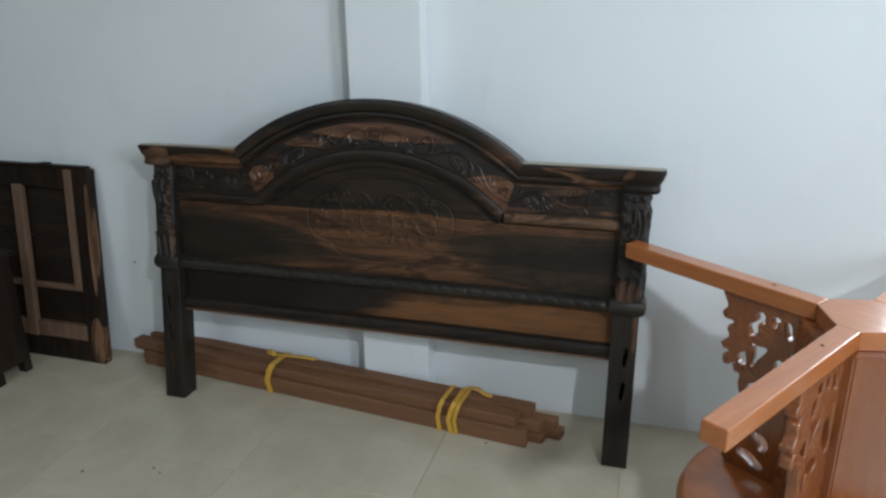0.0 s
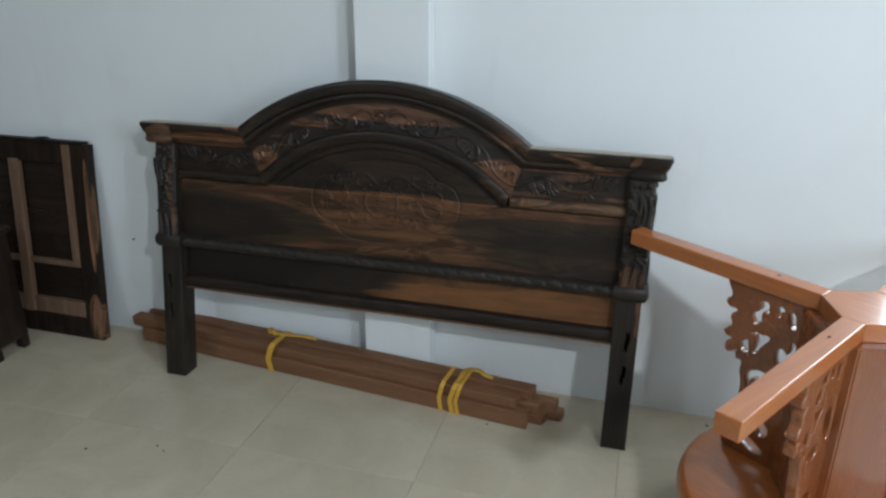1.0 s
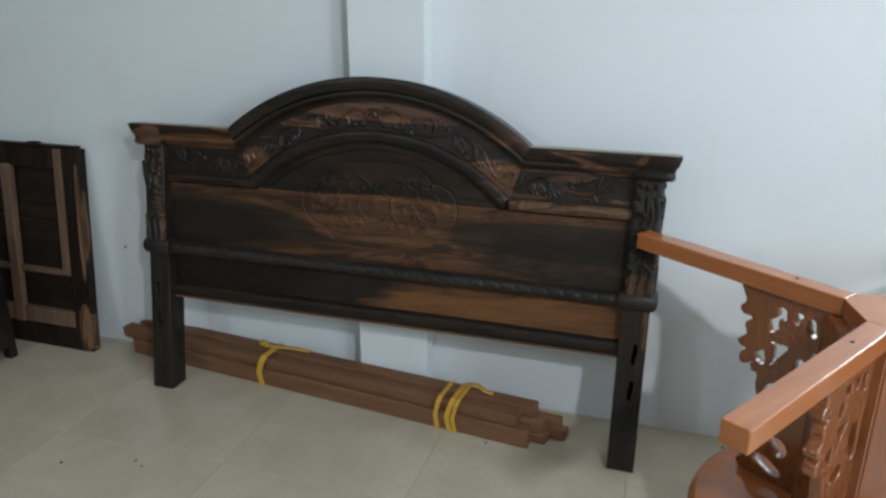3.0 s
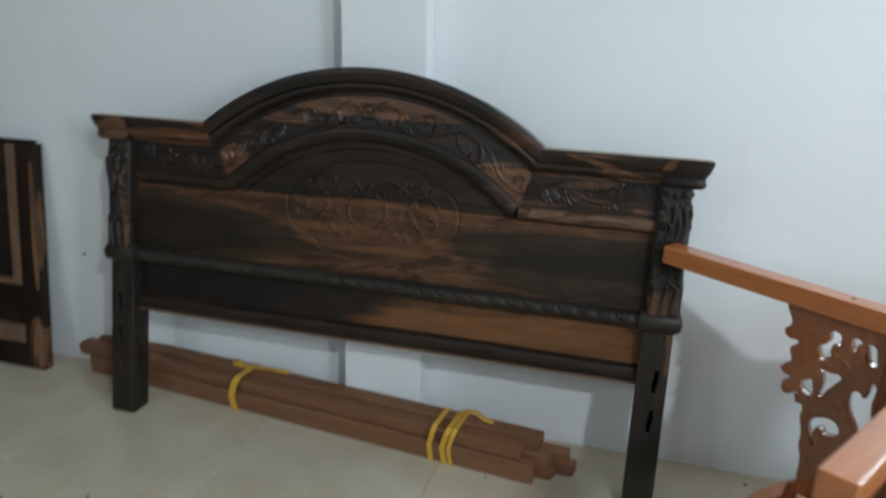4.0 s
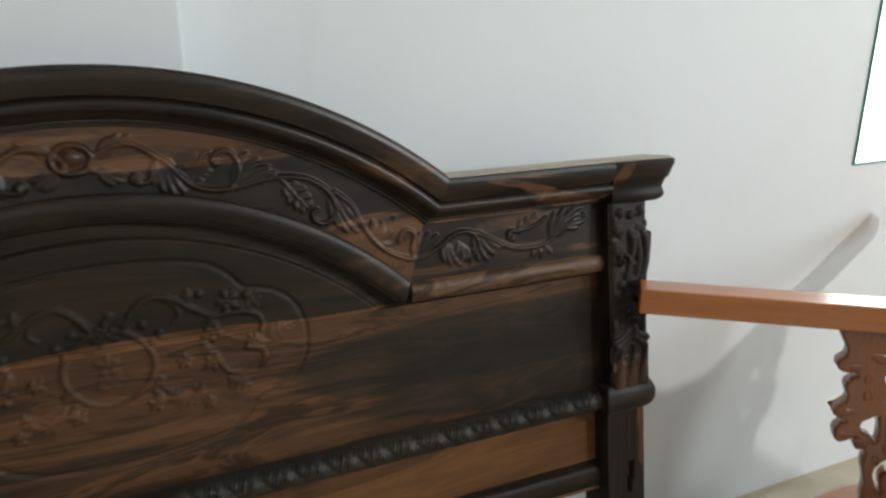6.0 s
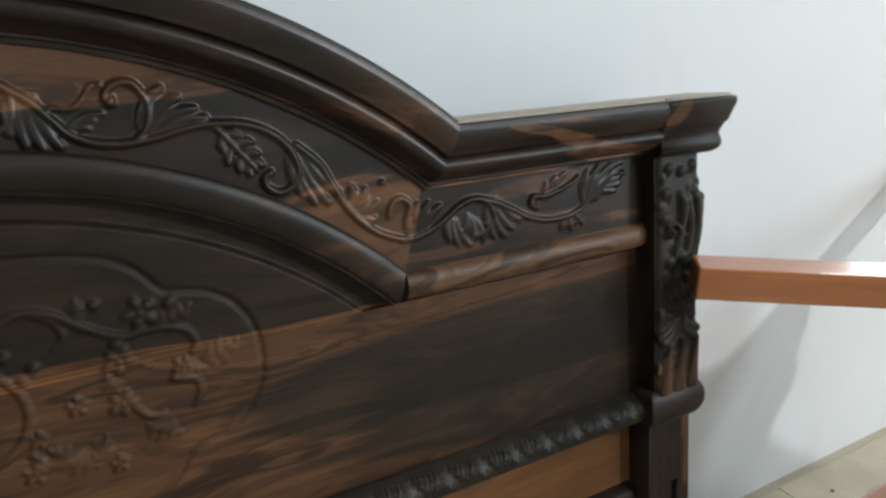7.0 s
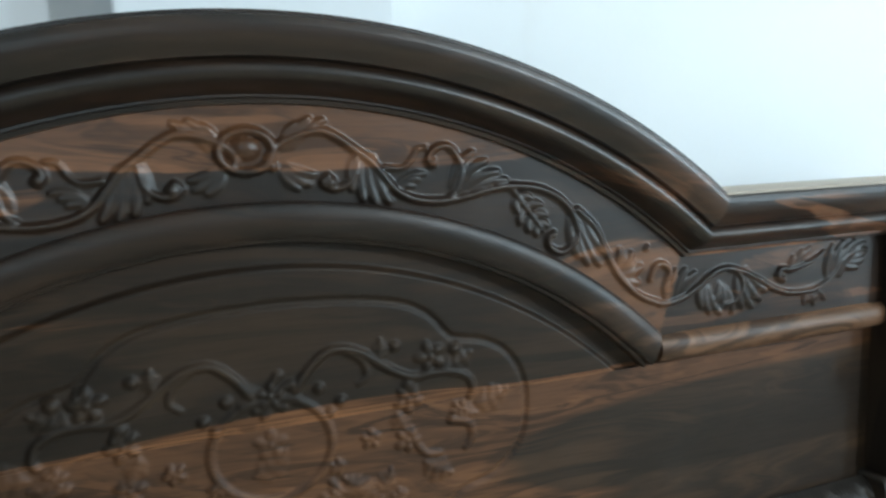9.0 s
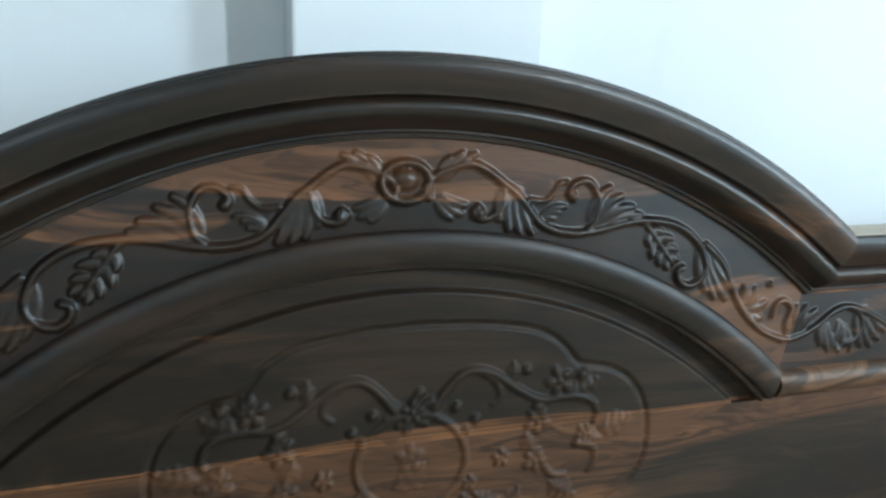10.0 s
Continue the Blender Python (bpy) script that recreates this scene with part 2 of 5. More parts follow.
def box(x0, x1, y0, y1, z0, z1, bevel=0.0, segments=2, bm=None):
    own = bm is None
    bm = bm or bmesh.new()
    made = bmesh.ops.create_cube(bm, size=1.0)["verts"]
    for v in made:
        v.co = Vector((x0 + (v.co.x + 0.5) * (x1 - x0), y0 + (v.co.y + 0.5) * (y1 - y0), z0 + (v.co.z + 0.5) * (z1 - z0)))
    if bevel and own:
        bmesh.ops.bevel(bm, geom=bm.edges[:], offset=bevel, segments=segments, profile=0.6, affect="EDGES")
    return bm


def thing(name, m, label, category, group="", kind=""):
    ob = new(name)
    ob.matrix_world = m
    ob.empty_display_size = 0.1
    return tagged(ob, label, category, group, kind)


def grid_faces(rows, cols, close=False):
    i = np.arange(rows - 1 if not close else rows)[:, None]
    j = np.arange(cols - 1)[None, :]
    i2 = (i + 1) % rows
    return np.stack([i * cols + j, i * cols + j + 1, i2 * cols + j + 1, i2 * cols + j], -1).reshape(-1, 4)


def sweep_solid(name, loops, material, parent, label="", smooth=True):
    """A closed solid from a stack of closed cross-sections (stations, points, 3)."""
    a = np.asarray(loops)
    s, p, _ = a.shape
    verts = a.reshape(-1, 3)
    faces = []
    for i in range(s - 1):
        for j in range(p):
            k = (j + 1) % p
            faces.append((i * p + j, i * p + k, (i + 1) * p + k, (i + 1) * p + j))
    faces.append(tuple(range(p))[::-1])
    faces.append(tuple((s - 1) * p + j for j in range(p)))
    ob = link_mesh(name, verts, faces, material, parent, label)
    me = ob.data
    if smooth:
        me.polygons.foreach_set("use_smooth", [True] * (len(faces) - 2) + [False, False])
        me.set_sharp_from_angle(angle=radians(38))
    return ob


def outline_solid(name, outline, holes, y0, y1, material, parent, label="", bevel=0.004, at=None, straight=False):
    """A cut-out board: a closed outline with holes in the (x, z) plane, as thick as y0 to y1, with softened edges."""
    cu = bpy.data.curves.new("outline", "CURVE")
    cu.dimensions, cu.fill_mode, cu.offset = "2D", "BOTH", 0.0 if straight else -0.6 * bevel
    cu.extrude, cu.bevel_depth, cu.bevel_resolution, cu.resolution_u = (y1 - y0) / 2 - bevel, bevel, 2, 1 if straight else 5
    for pts in (outline, *holes):
        sp = cu.splines.new("BEZIER")
        sp.bezier_points.add(len(pts) - 1)
        for b, (x, z) in zip(sp.bezier_points, pts):
            b.co = (x, z, 0)
            b.handle_left_type = b.handle_right_type = "VECTOR" if straight else "AUTO"
        sp.use_cyclic_u = True
    tmp = new("outline", cu)
    deps = bpy.context.evaluated_depsgraph_get()
    me = bpy.data.meshes.new_from_object(tmp.evaluated_get(deps))
    bpy.data.objects.remove(tmp)
    me.name = name
    turn = Matrix(((1, 0, 0, 0), (0, 0, 1, (y0 + y1) / 2), (0, 1, 0, 0), (0, 0, 0, 1)))
    weld = bmesh.new()
    weld.from_mesh(me)
    bmesh.ops.remove_doubles(weld, verts=weld.verts[:], dist=0.0004)
    bmesh.ops.recalc_face_normals(weld, faces=weld.faces[:])
    weld.to_mesh(me)
    weld.free()
    me.transform(Matrix.Scale(U, 4) @ (at or Matrix.Identity(4)) @ turn)
    me.materials.clear()
    me.materials.append(material)
    ob = new(name, me)
    ob.parent = parent
    return tagged(ob, label) if label else ob


# ------------------------------------------------------------------ carved relief
class Relief:
    """A height field on a patch (s, r) into which strokes, leaves and scrolls are carved."""

    def __init__(self, s0, s1, r0, r1, step):
        self.s = np.linspace(s0, s1, max(2, round((s1 - s0) / step) + 1))
        self.r = np.linspace(r0, r1, max(2, round((r1 - r0) / step) + 1))
        self.h = np.zeros((len(self.r), len(self.s)))

    def dab(self, s, r, w, h, squash=1.0, turn=0.0, power=0.7):
        i0, i1 = np.searchsorted(self.s, (s - w, s + w))
        j0, j1 = np.searchsorted(self.r, (r - w, r + w))
        if i1 <= i0 or j1 <= j0:
            return
        ds, dr = self.s[None, i0:i1] - s, self.r[j0:j1, None] - r
        c, n = math.cos(turn), math.sin(turn)
        q = ((ds * c + dr * n) / w) ** 2 + ((dr * c - ds * n) / (w * squash)) ** 2
        bump = h * np.clip(1 - q, 0, None) ** power
        view = self.h[j0:j1, i0:i1]
        if h > 0:
            np.maximum(view, bump, out=view)
        else:
            np.minimum(view, bump, out=view)

    def stroke(self, pts, w0, w1, h0, h1, power=0.7):
        pts = np.asarray(pts, dtype=float)
        seg = np.hypot(*np.diff(pts, axis=0).T)
        length = np.concatenate([[0], np.cumsum(seg)])
        n = max(4, int(length[-1] / 0.0022))
        for t in np.linspace(0, length[-1], n):
            k = t / max(length[-1], 1e-6)
            self.dab(np.interp(t, length, pts[:, 0]), np.interp(t, length, pts[:, 1]), w0 + (w1 - w0) * k, h0 + (h1 - h0) * k, power=power)

    def spiral(self, s, r, size, start, turns, w, h):
        t = np.linspace(0, 1, 40)
        rad = size * (1 - 0.82 * t)
        ang = start + turns * 2 * math.pi * t
        self.stroke(np.stack([s + rad * np.cos(ang), r + rad * np.sin(ang)], 1), w, 0.5 * w, h, h)
        self.dab(s, r, 0.32 * size, h)

    def leaf(self, s, r, turn, length, lobes, w, h, bend=0.6):
        """A flat toothed leaf with a raised midrib and side veins."""
        k = np.linspace(0, 1, 30)
        a = turn + bend * k
        rib = np.cumsum(np.stack([np.cos(a), np.sin(a)], 1) * length / 30, 0) + (s, r)
        for i in range(30):
            tooth = abs(math.sin(math.pi * (lobes + 0.5) * k[i]))
            half = length * 0.36 * math.sin(math.pi * min(1, 0.06 + k[i] ** 0.8)) * (0.62 + 0.38 * tooth)
            for q in np.linspace(-1, 1, 11):
                p = rib[i] + half * q * np.array((-math.sin(a[i]), math.cos(a[i]))) + 0.35 * abs(q) * half * np.array((math.cos(a[i]), math.sin(a[i])))
                self.dab(p[0], p[1], 0.0030, h * (0.45 + 0.35 * tooth - 0.25 * abs(q) + 0.15 * math.cos(3 * q)), power=0.5)
        self.stroke(rib, 0.45 * w, 0.3 * w, 0.95 * h, 0.6 * h)

    def fan(self, s, r, turn, spread, length, n, w, h):
        for i in range(n):
            b = turn + spread * (i / (n - 1) - 0.5)
            q = np.linspace(0, 1, 10)
            bb = b + 0.7 * q * (1 if i >= n / 2 else -1)
            self.stroke(np.cumsum(np.stack([np.cos(bb), np.sin(bb)], 1) * length / 10, 0) + (s, r), 0.55 * w, w, 0.6 * h, h)

    def flower(self, s, r, size, h, turn=0.0, n=5):
        for i in range(n):
            a = turn + 2 * math.pi * i / n
            self.dab(s + 0.6 * size * math.cos(a), r + 0.6 * size * math.sin(a), 0.5 * size, h, 0.7, a)
        self.dab(s, r, 0.3 * size, 1.25 * h)

    def mesh(self, name, place, depth, material, parent, label="", back=None, keep=None, deep=1.0):
        """place(s, r) gives (u, v) arrays; depth(s, r) the ground depth. back: a depth to close the solid to."""
        S, R = np.meshgrid(self.s, self.r)
        u, v = place(S, R)
        d = depth(S, R) - deep * self.h
        rows, cols = S.shape
        verts = np.stack([u, d, v], -1).reshape(-1, 3)
        faces = grid_faces(rows, cols)
        if keep is not None:
            ok = keep(u, v).reshape(-1)
            faces = faces[ok[faces].all(1)]
        faces = faces.tolist()
        if back is not None:
            rim = [j for j in range(cols)] + [i * cols + cols - 1 for i in range(1, rows)] + [(rows - 1) * cols + j for j in range(cols - 2, -1, -1)] + [i * cols for i in range(rows - 2, 0, -1)]
            base = len(verts)
            tail = verts[rim].copy()
            tail[:, 1] = back
            verts = np.concatenate([verts, tail])
            for q in range(len(rim)):
                k = (q + 1) % len(rim)
                faces.append((rim[k], rim[q], base + q, base + k))
        ob = link_mesh(name, verts, faces, material, parent, label, smooth=True)
        ob.data.set_sharp_from_angle(angle=radians(62))
        return ob


# ------------------------------------------------------------------ setting
WALL_Y = 0.205
X0, X1, Y0, TOP = -4.6, 4.6, -6.6, 3.55
WIN_X0, WIN_X1, WIN_Z0, WIN_Z1 = 1.812, 2.55, 0.966, 2.05


def room():
    verts, faces = [], []
    for x0, x1, z0, z1 in ((X0, WIN_X0, -0.05, TOP), (WIN_X1, X1, -0.05, TOP), (WIN_X0, WIN_X1, -0.05, WIN_Z0), (WIN_X0, WIN_X1, WIN_Z1, TOP)):
        v, f = box_data(x0, x1, WALL_Y, WALL_Y + 0.22, z0, z1)
        faces += [tuple(len(verts) + i for i in q) for q in f]
        verts += v
    wall = link_mesh("wall_north", verts, faces, PAINT)
    tagged(wall, "plain white painted wall with faint smears", "wall", kind="structure")
    # Unseen closing walls; west and south are toned down to limit bounced light.
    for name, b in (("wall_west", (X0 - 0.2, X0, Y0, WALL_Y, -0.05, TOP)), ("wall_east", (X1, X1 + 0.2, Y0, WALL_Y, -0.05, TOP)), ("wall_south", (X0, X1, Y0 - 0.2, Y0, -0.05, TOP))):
        tagged(link_mesh(name, *box_data(*b), {"wall_east": PAINT, "wall_west": UNSEEN_DARK, "wall_south": UNSEEN_GREY}[name]), "plain unseen wall that closes the room", "wall", kind="structure")
    tagged(link_mesh("ceiling", *box_data(X0, X1, Y0, WALL_Y, TOP, TOP + 0.15), CEILING_PAINT), "plain white ceiling", "ceiling", kind="structure")
    col = box(-0.139, 0.150, 0.120, WALL_Y - 0.003, 0.0, TOP - 0.003, 0.004, 2)
    tagged(part("column", col, PAINT, smooth=False), "white painted square pilaster on the wall", "column", kind="structure")


def box_data(x0, x1, y0, y1, z0, z1):
    v = [(x, y, z) for x in (x0, x1) for y in (y0, y1) for z in (z0, z1)]
    f = [(0, 1, 3, 2), (4, 6, 7, 5), (0, 4, 5, 1), (2, 3, 7, 6), (0, 2, 6, 4), (1, 5, 7, 3)]
    return v, f


room()

# ------------------------------------------------------------------ headboard
LEAN_BACK = 8.5
headboard = thing("headboard", pose(0, -0.106 * U, 0, -LEAN_BACK), "dark carved ebony-striped wooden headboard leaning against the white wall", "headboard")

# arch of the cornice: centre, radius, height of the straight cornice's top edge
AC, AR, ATOP = -0.0205, 0.898, 1.090
AV = 1.2935 - AR
# arch of the inner band
BR_, BV = 0.724, 1.1145 - 0.724

CORNICE_A = ebony("ebony arched cornice", [(0.52, 1.115, 0.10, 0.050, 0.30, -0.6), (-0.46, 1.13, 0.10, 0.04, 0.30), (-0.25, 1.22, 0.30, 0.12, -0.60), (0.30, 1.200, 0.20, 0.016, 0.16, -0.45)], -0.18, rough=0.29, gloss=0.60, brown=(0.072, 0.034, 0.018), edge=0.28, flame=0.8, soft=0.45)
CORNICE_L = ebony("ebony cornice length with a brown band", [(-0.73, 1.036, 0.20, 0.028, 0.8), (-0.63, 1.088, 0.055, 0.014, 0.7)], -0.20, rough=0.38, gloss=0.4, figure=0.5, rings=0.5, drift=0.4)
CORNICE_R = ebony("ebony cornice length with a brown swirl", [(0.76, 1.046, 0.15, 0.010, 0.60, -0.20), (0.83, 1.022, 0.12, 0.012, 0.60, -0.10), (0.62, 1.006, 0.2, 0.006, 0.4), (0.62, 1.066, 0.15, 0.008, 0.30, 0.05), (0.74, 1.078, 0.10, 0.006, 0.26)], -0.17, rough=0.36, gloss=0.42, figure=0.7, brown=(0.142, 0.066, 0.033), wave=1.6, soft=0.35, flame=0.95)
CAPITAL_W = ebony("ebony capital", [(0.908, 1.066, 0.030, 0.026, 0.60, 0.9), (-0.95, 1.05, 0.06, 0.05, 0.55)], -0.26, rough=0.42, drift=0.3, figure=0.5, soft=0.4, brown=(0.105, 0.052, 0.026))
FRIEZE_W = ebony("ebony arched frieze", [(0.03, 1.192, 0.42, 0.050, 0.85), (0.26, 1.140, 0.14, 0.014, 0.35), (-0.30, 1.128, 0.10, 0.022, 0.5), (0.440, 0.960, 0.15, 0.075, 1.2), (-0.500, 0.975, 0.060, 0.060, 0.42), (-0.43, 1.05, 0.06, 0.02, 0.4)], -0.22, rough=0.31, gloss=0.52, figure=0.55, rings=0.85, wave=1.2, drift=0.3, brown=(0.106, 0.047, 0.0205), flame=0.7)
FRIEZE_SIDE = ebony("ebony side frieze", [(0.72, 0.998, 0.20, 0.012, 0.30, 0.06), (0.52, 0.922, 0.12, 0.010, 0.5), (0.62, 0.955, 0.14, 0.018, 0.22), (0.80, 0.930, 0.12, 0.008, 0.3)], -0.10, rough=0.34, gloss=0.46, figure=0.7, wave=1.6, brown=(0.078, 0.037, 0.019), soft=0.4, flame=0.85)
BAND_W = ebony("ebony arch band", [(0.43, 0.925, 0.065, 0.045, 0.38), (0.25, 1.02, 0.10, 0.02, 0.2, -0.5)], -0.26, rough=0.37, gloss=0.46, figure=0.7, flame=0.75, brown=(0.062, 0.034, 0.020), edge=0.2)
TORUS_W = ebony("ebony half-round", [(0.70, 0.885, 0.32, 0.06, 0.55), (-0.7, 0.89, 0.3, 0.05, -0.2)], 0.10, rough=0.42, edge=0.20, rings=0.95, wave=2.6, drift=0.8, brown=(0.135, 0.072, 0.038), flame=0.45, veins=0.8)
PANEL_W = ebony("ebony panel", [(-0.93, 0.712, 0.60, 0.105, -1.35), (0.97, 0.768, 0.70, 0.066, -0.85), (0.97, 0.702, 0.60, 0.080, -0.70), (0.64, 0.766, 0.31, 0.064, -0.45), (-0.10, 0.680, 0.42, 0.026, -0.24), (-0.03, 0.780, 0.26, 0.07, 0.12), (0.42, 0.849, 0.34, 0.014, 0.45, 0.02), (0.40, 0.700, 0.10, 0.014, 0.26), (-0.62, 0.850, 0.34, 0.02, -0.10)], 0.40, rough=0.50, rings=1.0, wave=1.2, brown=(0.088, 0.039, 0.0160), edge=0.17, drift=0.55, figure=0.5, gloss=0.36, soft=0.26, dark=(0.0262, 0.0158, 0.0085), flame=0.34, veins=0.95)
TYMP_W = ebony("ebony tympanum", [(0.0, 0.838, 1.6, 0.033, 1.2), (0.05, 0.862, 0.24, 0.022, 0.7), (-0.22, 1.010, 0.15, 0.013, 0.52), (0.10, 1.020, 0.05, 0.006, 0.5), (0.02, 0.94, 0.10, 0.03, 0.16), (-0.36, 0.93, 0.24, 0.07, -0.50)], -0.34, rough=0.48, figure=0.5, drift=0.3, gloss=0.28, flame=0.34, veins=0.7, dark=(0.0215, 0.0138, 0.0082), brown=(0.160, 0.070, 0.028))
BELT_W = ebony("ebony belt", [], -0.30, rough=0.43, figure=0.4, dark=(0.0205, 0.0162, 0.0124), gloss=0.48)
LOW_W = ebony("ebony lower panel", [(0.55, 0.505, 0.66, 0.15, 0.75), (-0.6, 0.51, 0.5, 0.09, -0.75), (0.25, 0.560, 0.40, 0.03, -0.2)], -0.22, rough=0.50, brown=(0.162, 0.069, 0.023), figure=0.30, edge=0.22, rings=0.30, drift=0.6, soft=0.55, flame=0.22, veins=0.35)
RAIL_W = ebony("ebony bottom rail", [], -0.30, rough=0.44, figure=0.5)
POST_W = ebony("ebony post", [(-0.985, 0.35, 0.012, 0.3, 0.22), (-0.905, 0.75, 0.012, 0.2, 0.50), (-0.92, 0.25, 0.02, 0.2, 0.30), (0.94, 0.66, 0.05, 0.045, 0.55), (0.965, 0.52, 0.02, 0.08, 0.4)], -0.22, along="z", rough=0.46, dark=(0.0165, 0.0126, 0.0096), brown=(0.085, 0.042, 0.022), gloss=0.42, drift=0.3, figure=0.6)


def cornice_loop():
    """Cross-section of the cornice: (drop from the top edge, depth), closed round the back."""
    p = [(0.000, 0.034), (0.000, -0.050), (0.002, -0.054), (0.008, -0.056)]
    for k in np.linspace(0, 1, 6):                       # soft upper band, leaning in
        p.append((0.010 + 0.024 * k, -0.056 + 0.010 * k + 0.003 * math.sin(math.pi * k) * -1))
    p += [(0.0355, -0.045), (0.0375, -0.044)]
    for k in np.linspace(0, 1, 11):                      # round swelling
        a = math.pi * (0.02 + 0.90 * k)
        p.append((0.0395 + 0.031 * k, -0.036 + 0.024 * k * k - 0.0130 * math.sin(a)))
    p += [(0.0715, -0.0125), (0.074, -0.0125), (0.0755, -0.008), (0.080, -0.007), (0.081, 0.0), (0.083, 0.034)]
    return p


def cornice_path(o, n=72):
    """Plan (u, v) of the cornice line dropped by o: straight, arch, straight."""
    half = math.sqrt((AR - o) ** 2 - (ATOP - o - AV) ** 2)
    lim = math.asin(half / (AR - o))
    left = [(u, ATOP - o) for u in np.linspace(-0.8930, AC - half, 9)]
    arch = [(AC + (AR - o) * math.sin(a), AV + (AR - o) * math.cos(a)) for a in np.linspace(-lim, lim, n)]
    right = [(u, ATOP - o) for u in np.linspace(AC + half, 0.8930, 9)]
    return left, arch, right


def build_cornice():
    """Three lengths, mitred where the arch springs."""
    prof = cornice_loop()
    lines = [cornice_path(o) for o, _ in prof]
    for k, (name, material, label) in enumerate((("cornice_length", CORNICE_L, "dark moulded cornice with a brown band"), ("arched_cornice", CORNICE_A, "dark moulded arched cornice with brown streaks"), ("cornice_length", CORNICE_R, "dark moulded cornice with a brown swirl"))):
        loops = [[(lines[j][k][i][0], prof[j][1], lines[j][k][i][1]) for j in range(len(prof))] for i in range(len(lines[0][k]))]
        sweep_solid(name, loops, material, headboard, label)


def build_capital(sign):
    """The cornice's breakfront over a post: fillet, leaning band, small step, swelling foot."""
    prof = [(1.0898, 1.000), (1.0894, 1.030), (1.087, 1.0325), (1.080, 1.0325), (1.066, 1.0275), (1.0535, 1.0235), (1.0520, 1.0205), (1.047, 1.0185), (1.040, 1.0155), (1.034, 1.0145), (1.027, 1.0165),
            (1.020, 1.0175), (1.014, 1.0150), (1.009, 1.0080), (1.007, 0.9950)]
    loops = []
    for v, outer in prof:
        e = outer - 0.980
        inner, d = 0.8935 - 0.02 * e, -0.020 - 0.95 * e
        c = 0.024
        ring = [(inner, 0.036), (inner, d + 0.014), (inner + 0.001, d + 0.013), (outer - c, d), (outer - 0.62 * c, d + 0.07 * c), (outer - 0.3 * c, d + 0.3 * c), (outer - 0.07 * c, d + 0.62 * c), (outer, d + c), (outer, 0.036)]
        loops.append([(sign * u, y, v) for u, y in (ring if sign > 0 else ring[::-1])])
    return sweep_solid("capital", loops[::-1], CAPITAL_W, headboard)


def build_band():
    """The plain inner arch moulding, square-cut at both ends."""
    prof = [(0.0, 0.036), (0.0, -0.009), (0.0015, -0.0125), (0.005, -0.0145), (0.012, -0.0165), (0.021, -0.0165), (0.030, -0.0140), (0.0365, -0.0105), (0.0385, -0.0085), (0.0390, -0.001), (0.0400, 0.003), (0.0440, 0.0045), (0.0450, 0.007), (0.045, 0.036)]
    loops = []
    half = 0.500
    for k in np.linspace(-1, 1, 81):
        loop = []
        for o, d in prof:
            r = BR_ - o
            lim = math.asin((half - 0.30 * o) / r)
            loop.append((AC + r * math.sin(k * lim), d, BV + r * math.cos(k * lim)))
        loops.append(loop)
    sweep_solid("arch_band", loops, BAND_W, headboard, "plain dark rounded inner arch")


def build_torus(sign):
    u0, u1 = (0.484, 0.893) if sign > 0 else (-0.893, -0.504)
    prof = [(0.868, 0.05), (0.868, 0.008)]
    prof += [(0.889 - 0.020 * math.cos(a), 0.004 - 0.018 * math.sin(a)) for a in np.linspace(0.15, math.pi - 0.15, 11)]
    prof += [(0.912, 0.008), (0.912, 0.05)]
    loops = [[(u, d, v) for v, d in prof] for u in np.linspace(u0, u1, 12)]
    for k, f in ((0, 1), (-1, -1)):                        # rounded free ends
        for q, (u, d, v) in enumerate(loops[k]):
            loops[k][q] = (u, d + 0.004, v)
    sweep_solid("half_round", loops, TORUS_W, headboard)


def smooth_line(pts, n=140):
    """A rounded line through control points."""
    a = np.asarray(pts, dtype=float)
    t = np.linspace(0, len(a) - 1, n)
    k = np.clip(t.astype(int), 0, len(a) - 2)
    f = (t - k)[:, None]
    p0, p1, p2, p3 = a[np.clip(k - 1, 0, None)], a[k], a[k + 1], a[np.clip(k + 2, None, len(a) - 1)]
    return 0.5 * (2 * p1 + (p2 - p0) * f + (2 * p0 - 5 * p1 + 4 * p2 - p3) * f ** 2 + (3 * p1 - p0 - 3 * p2 + p3) * f ** 3)


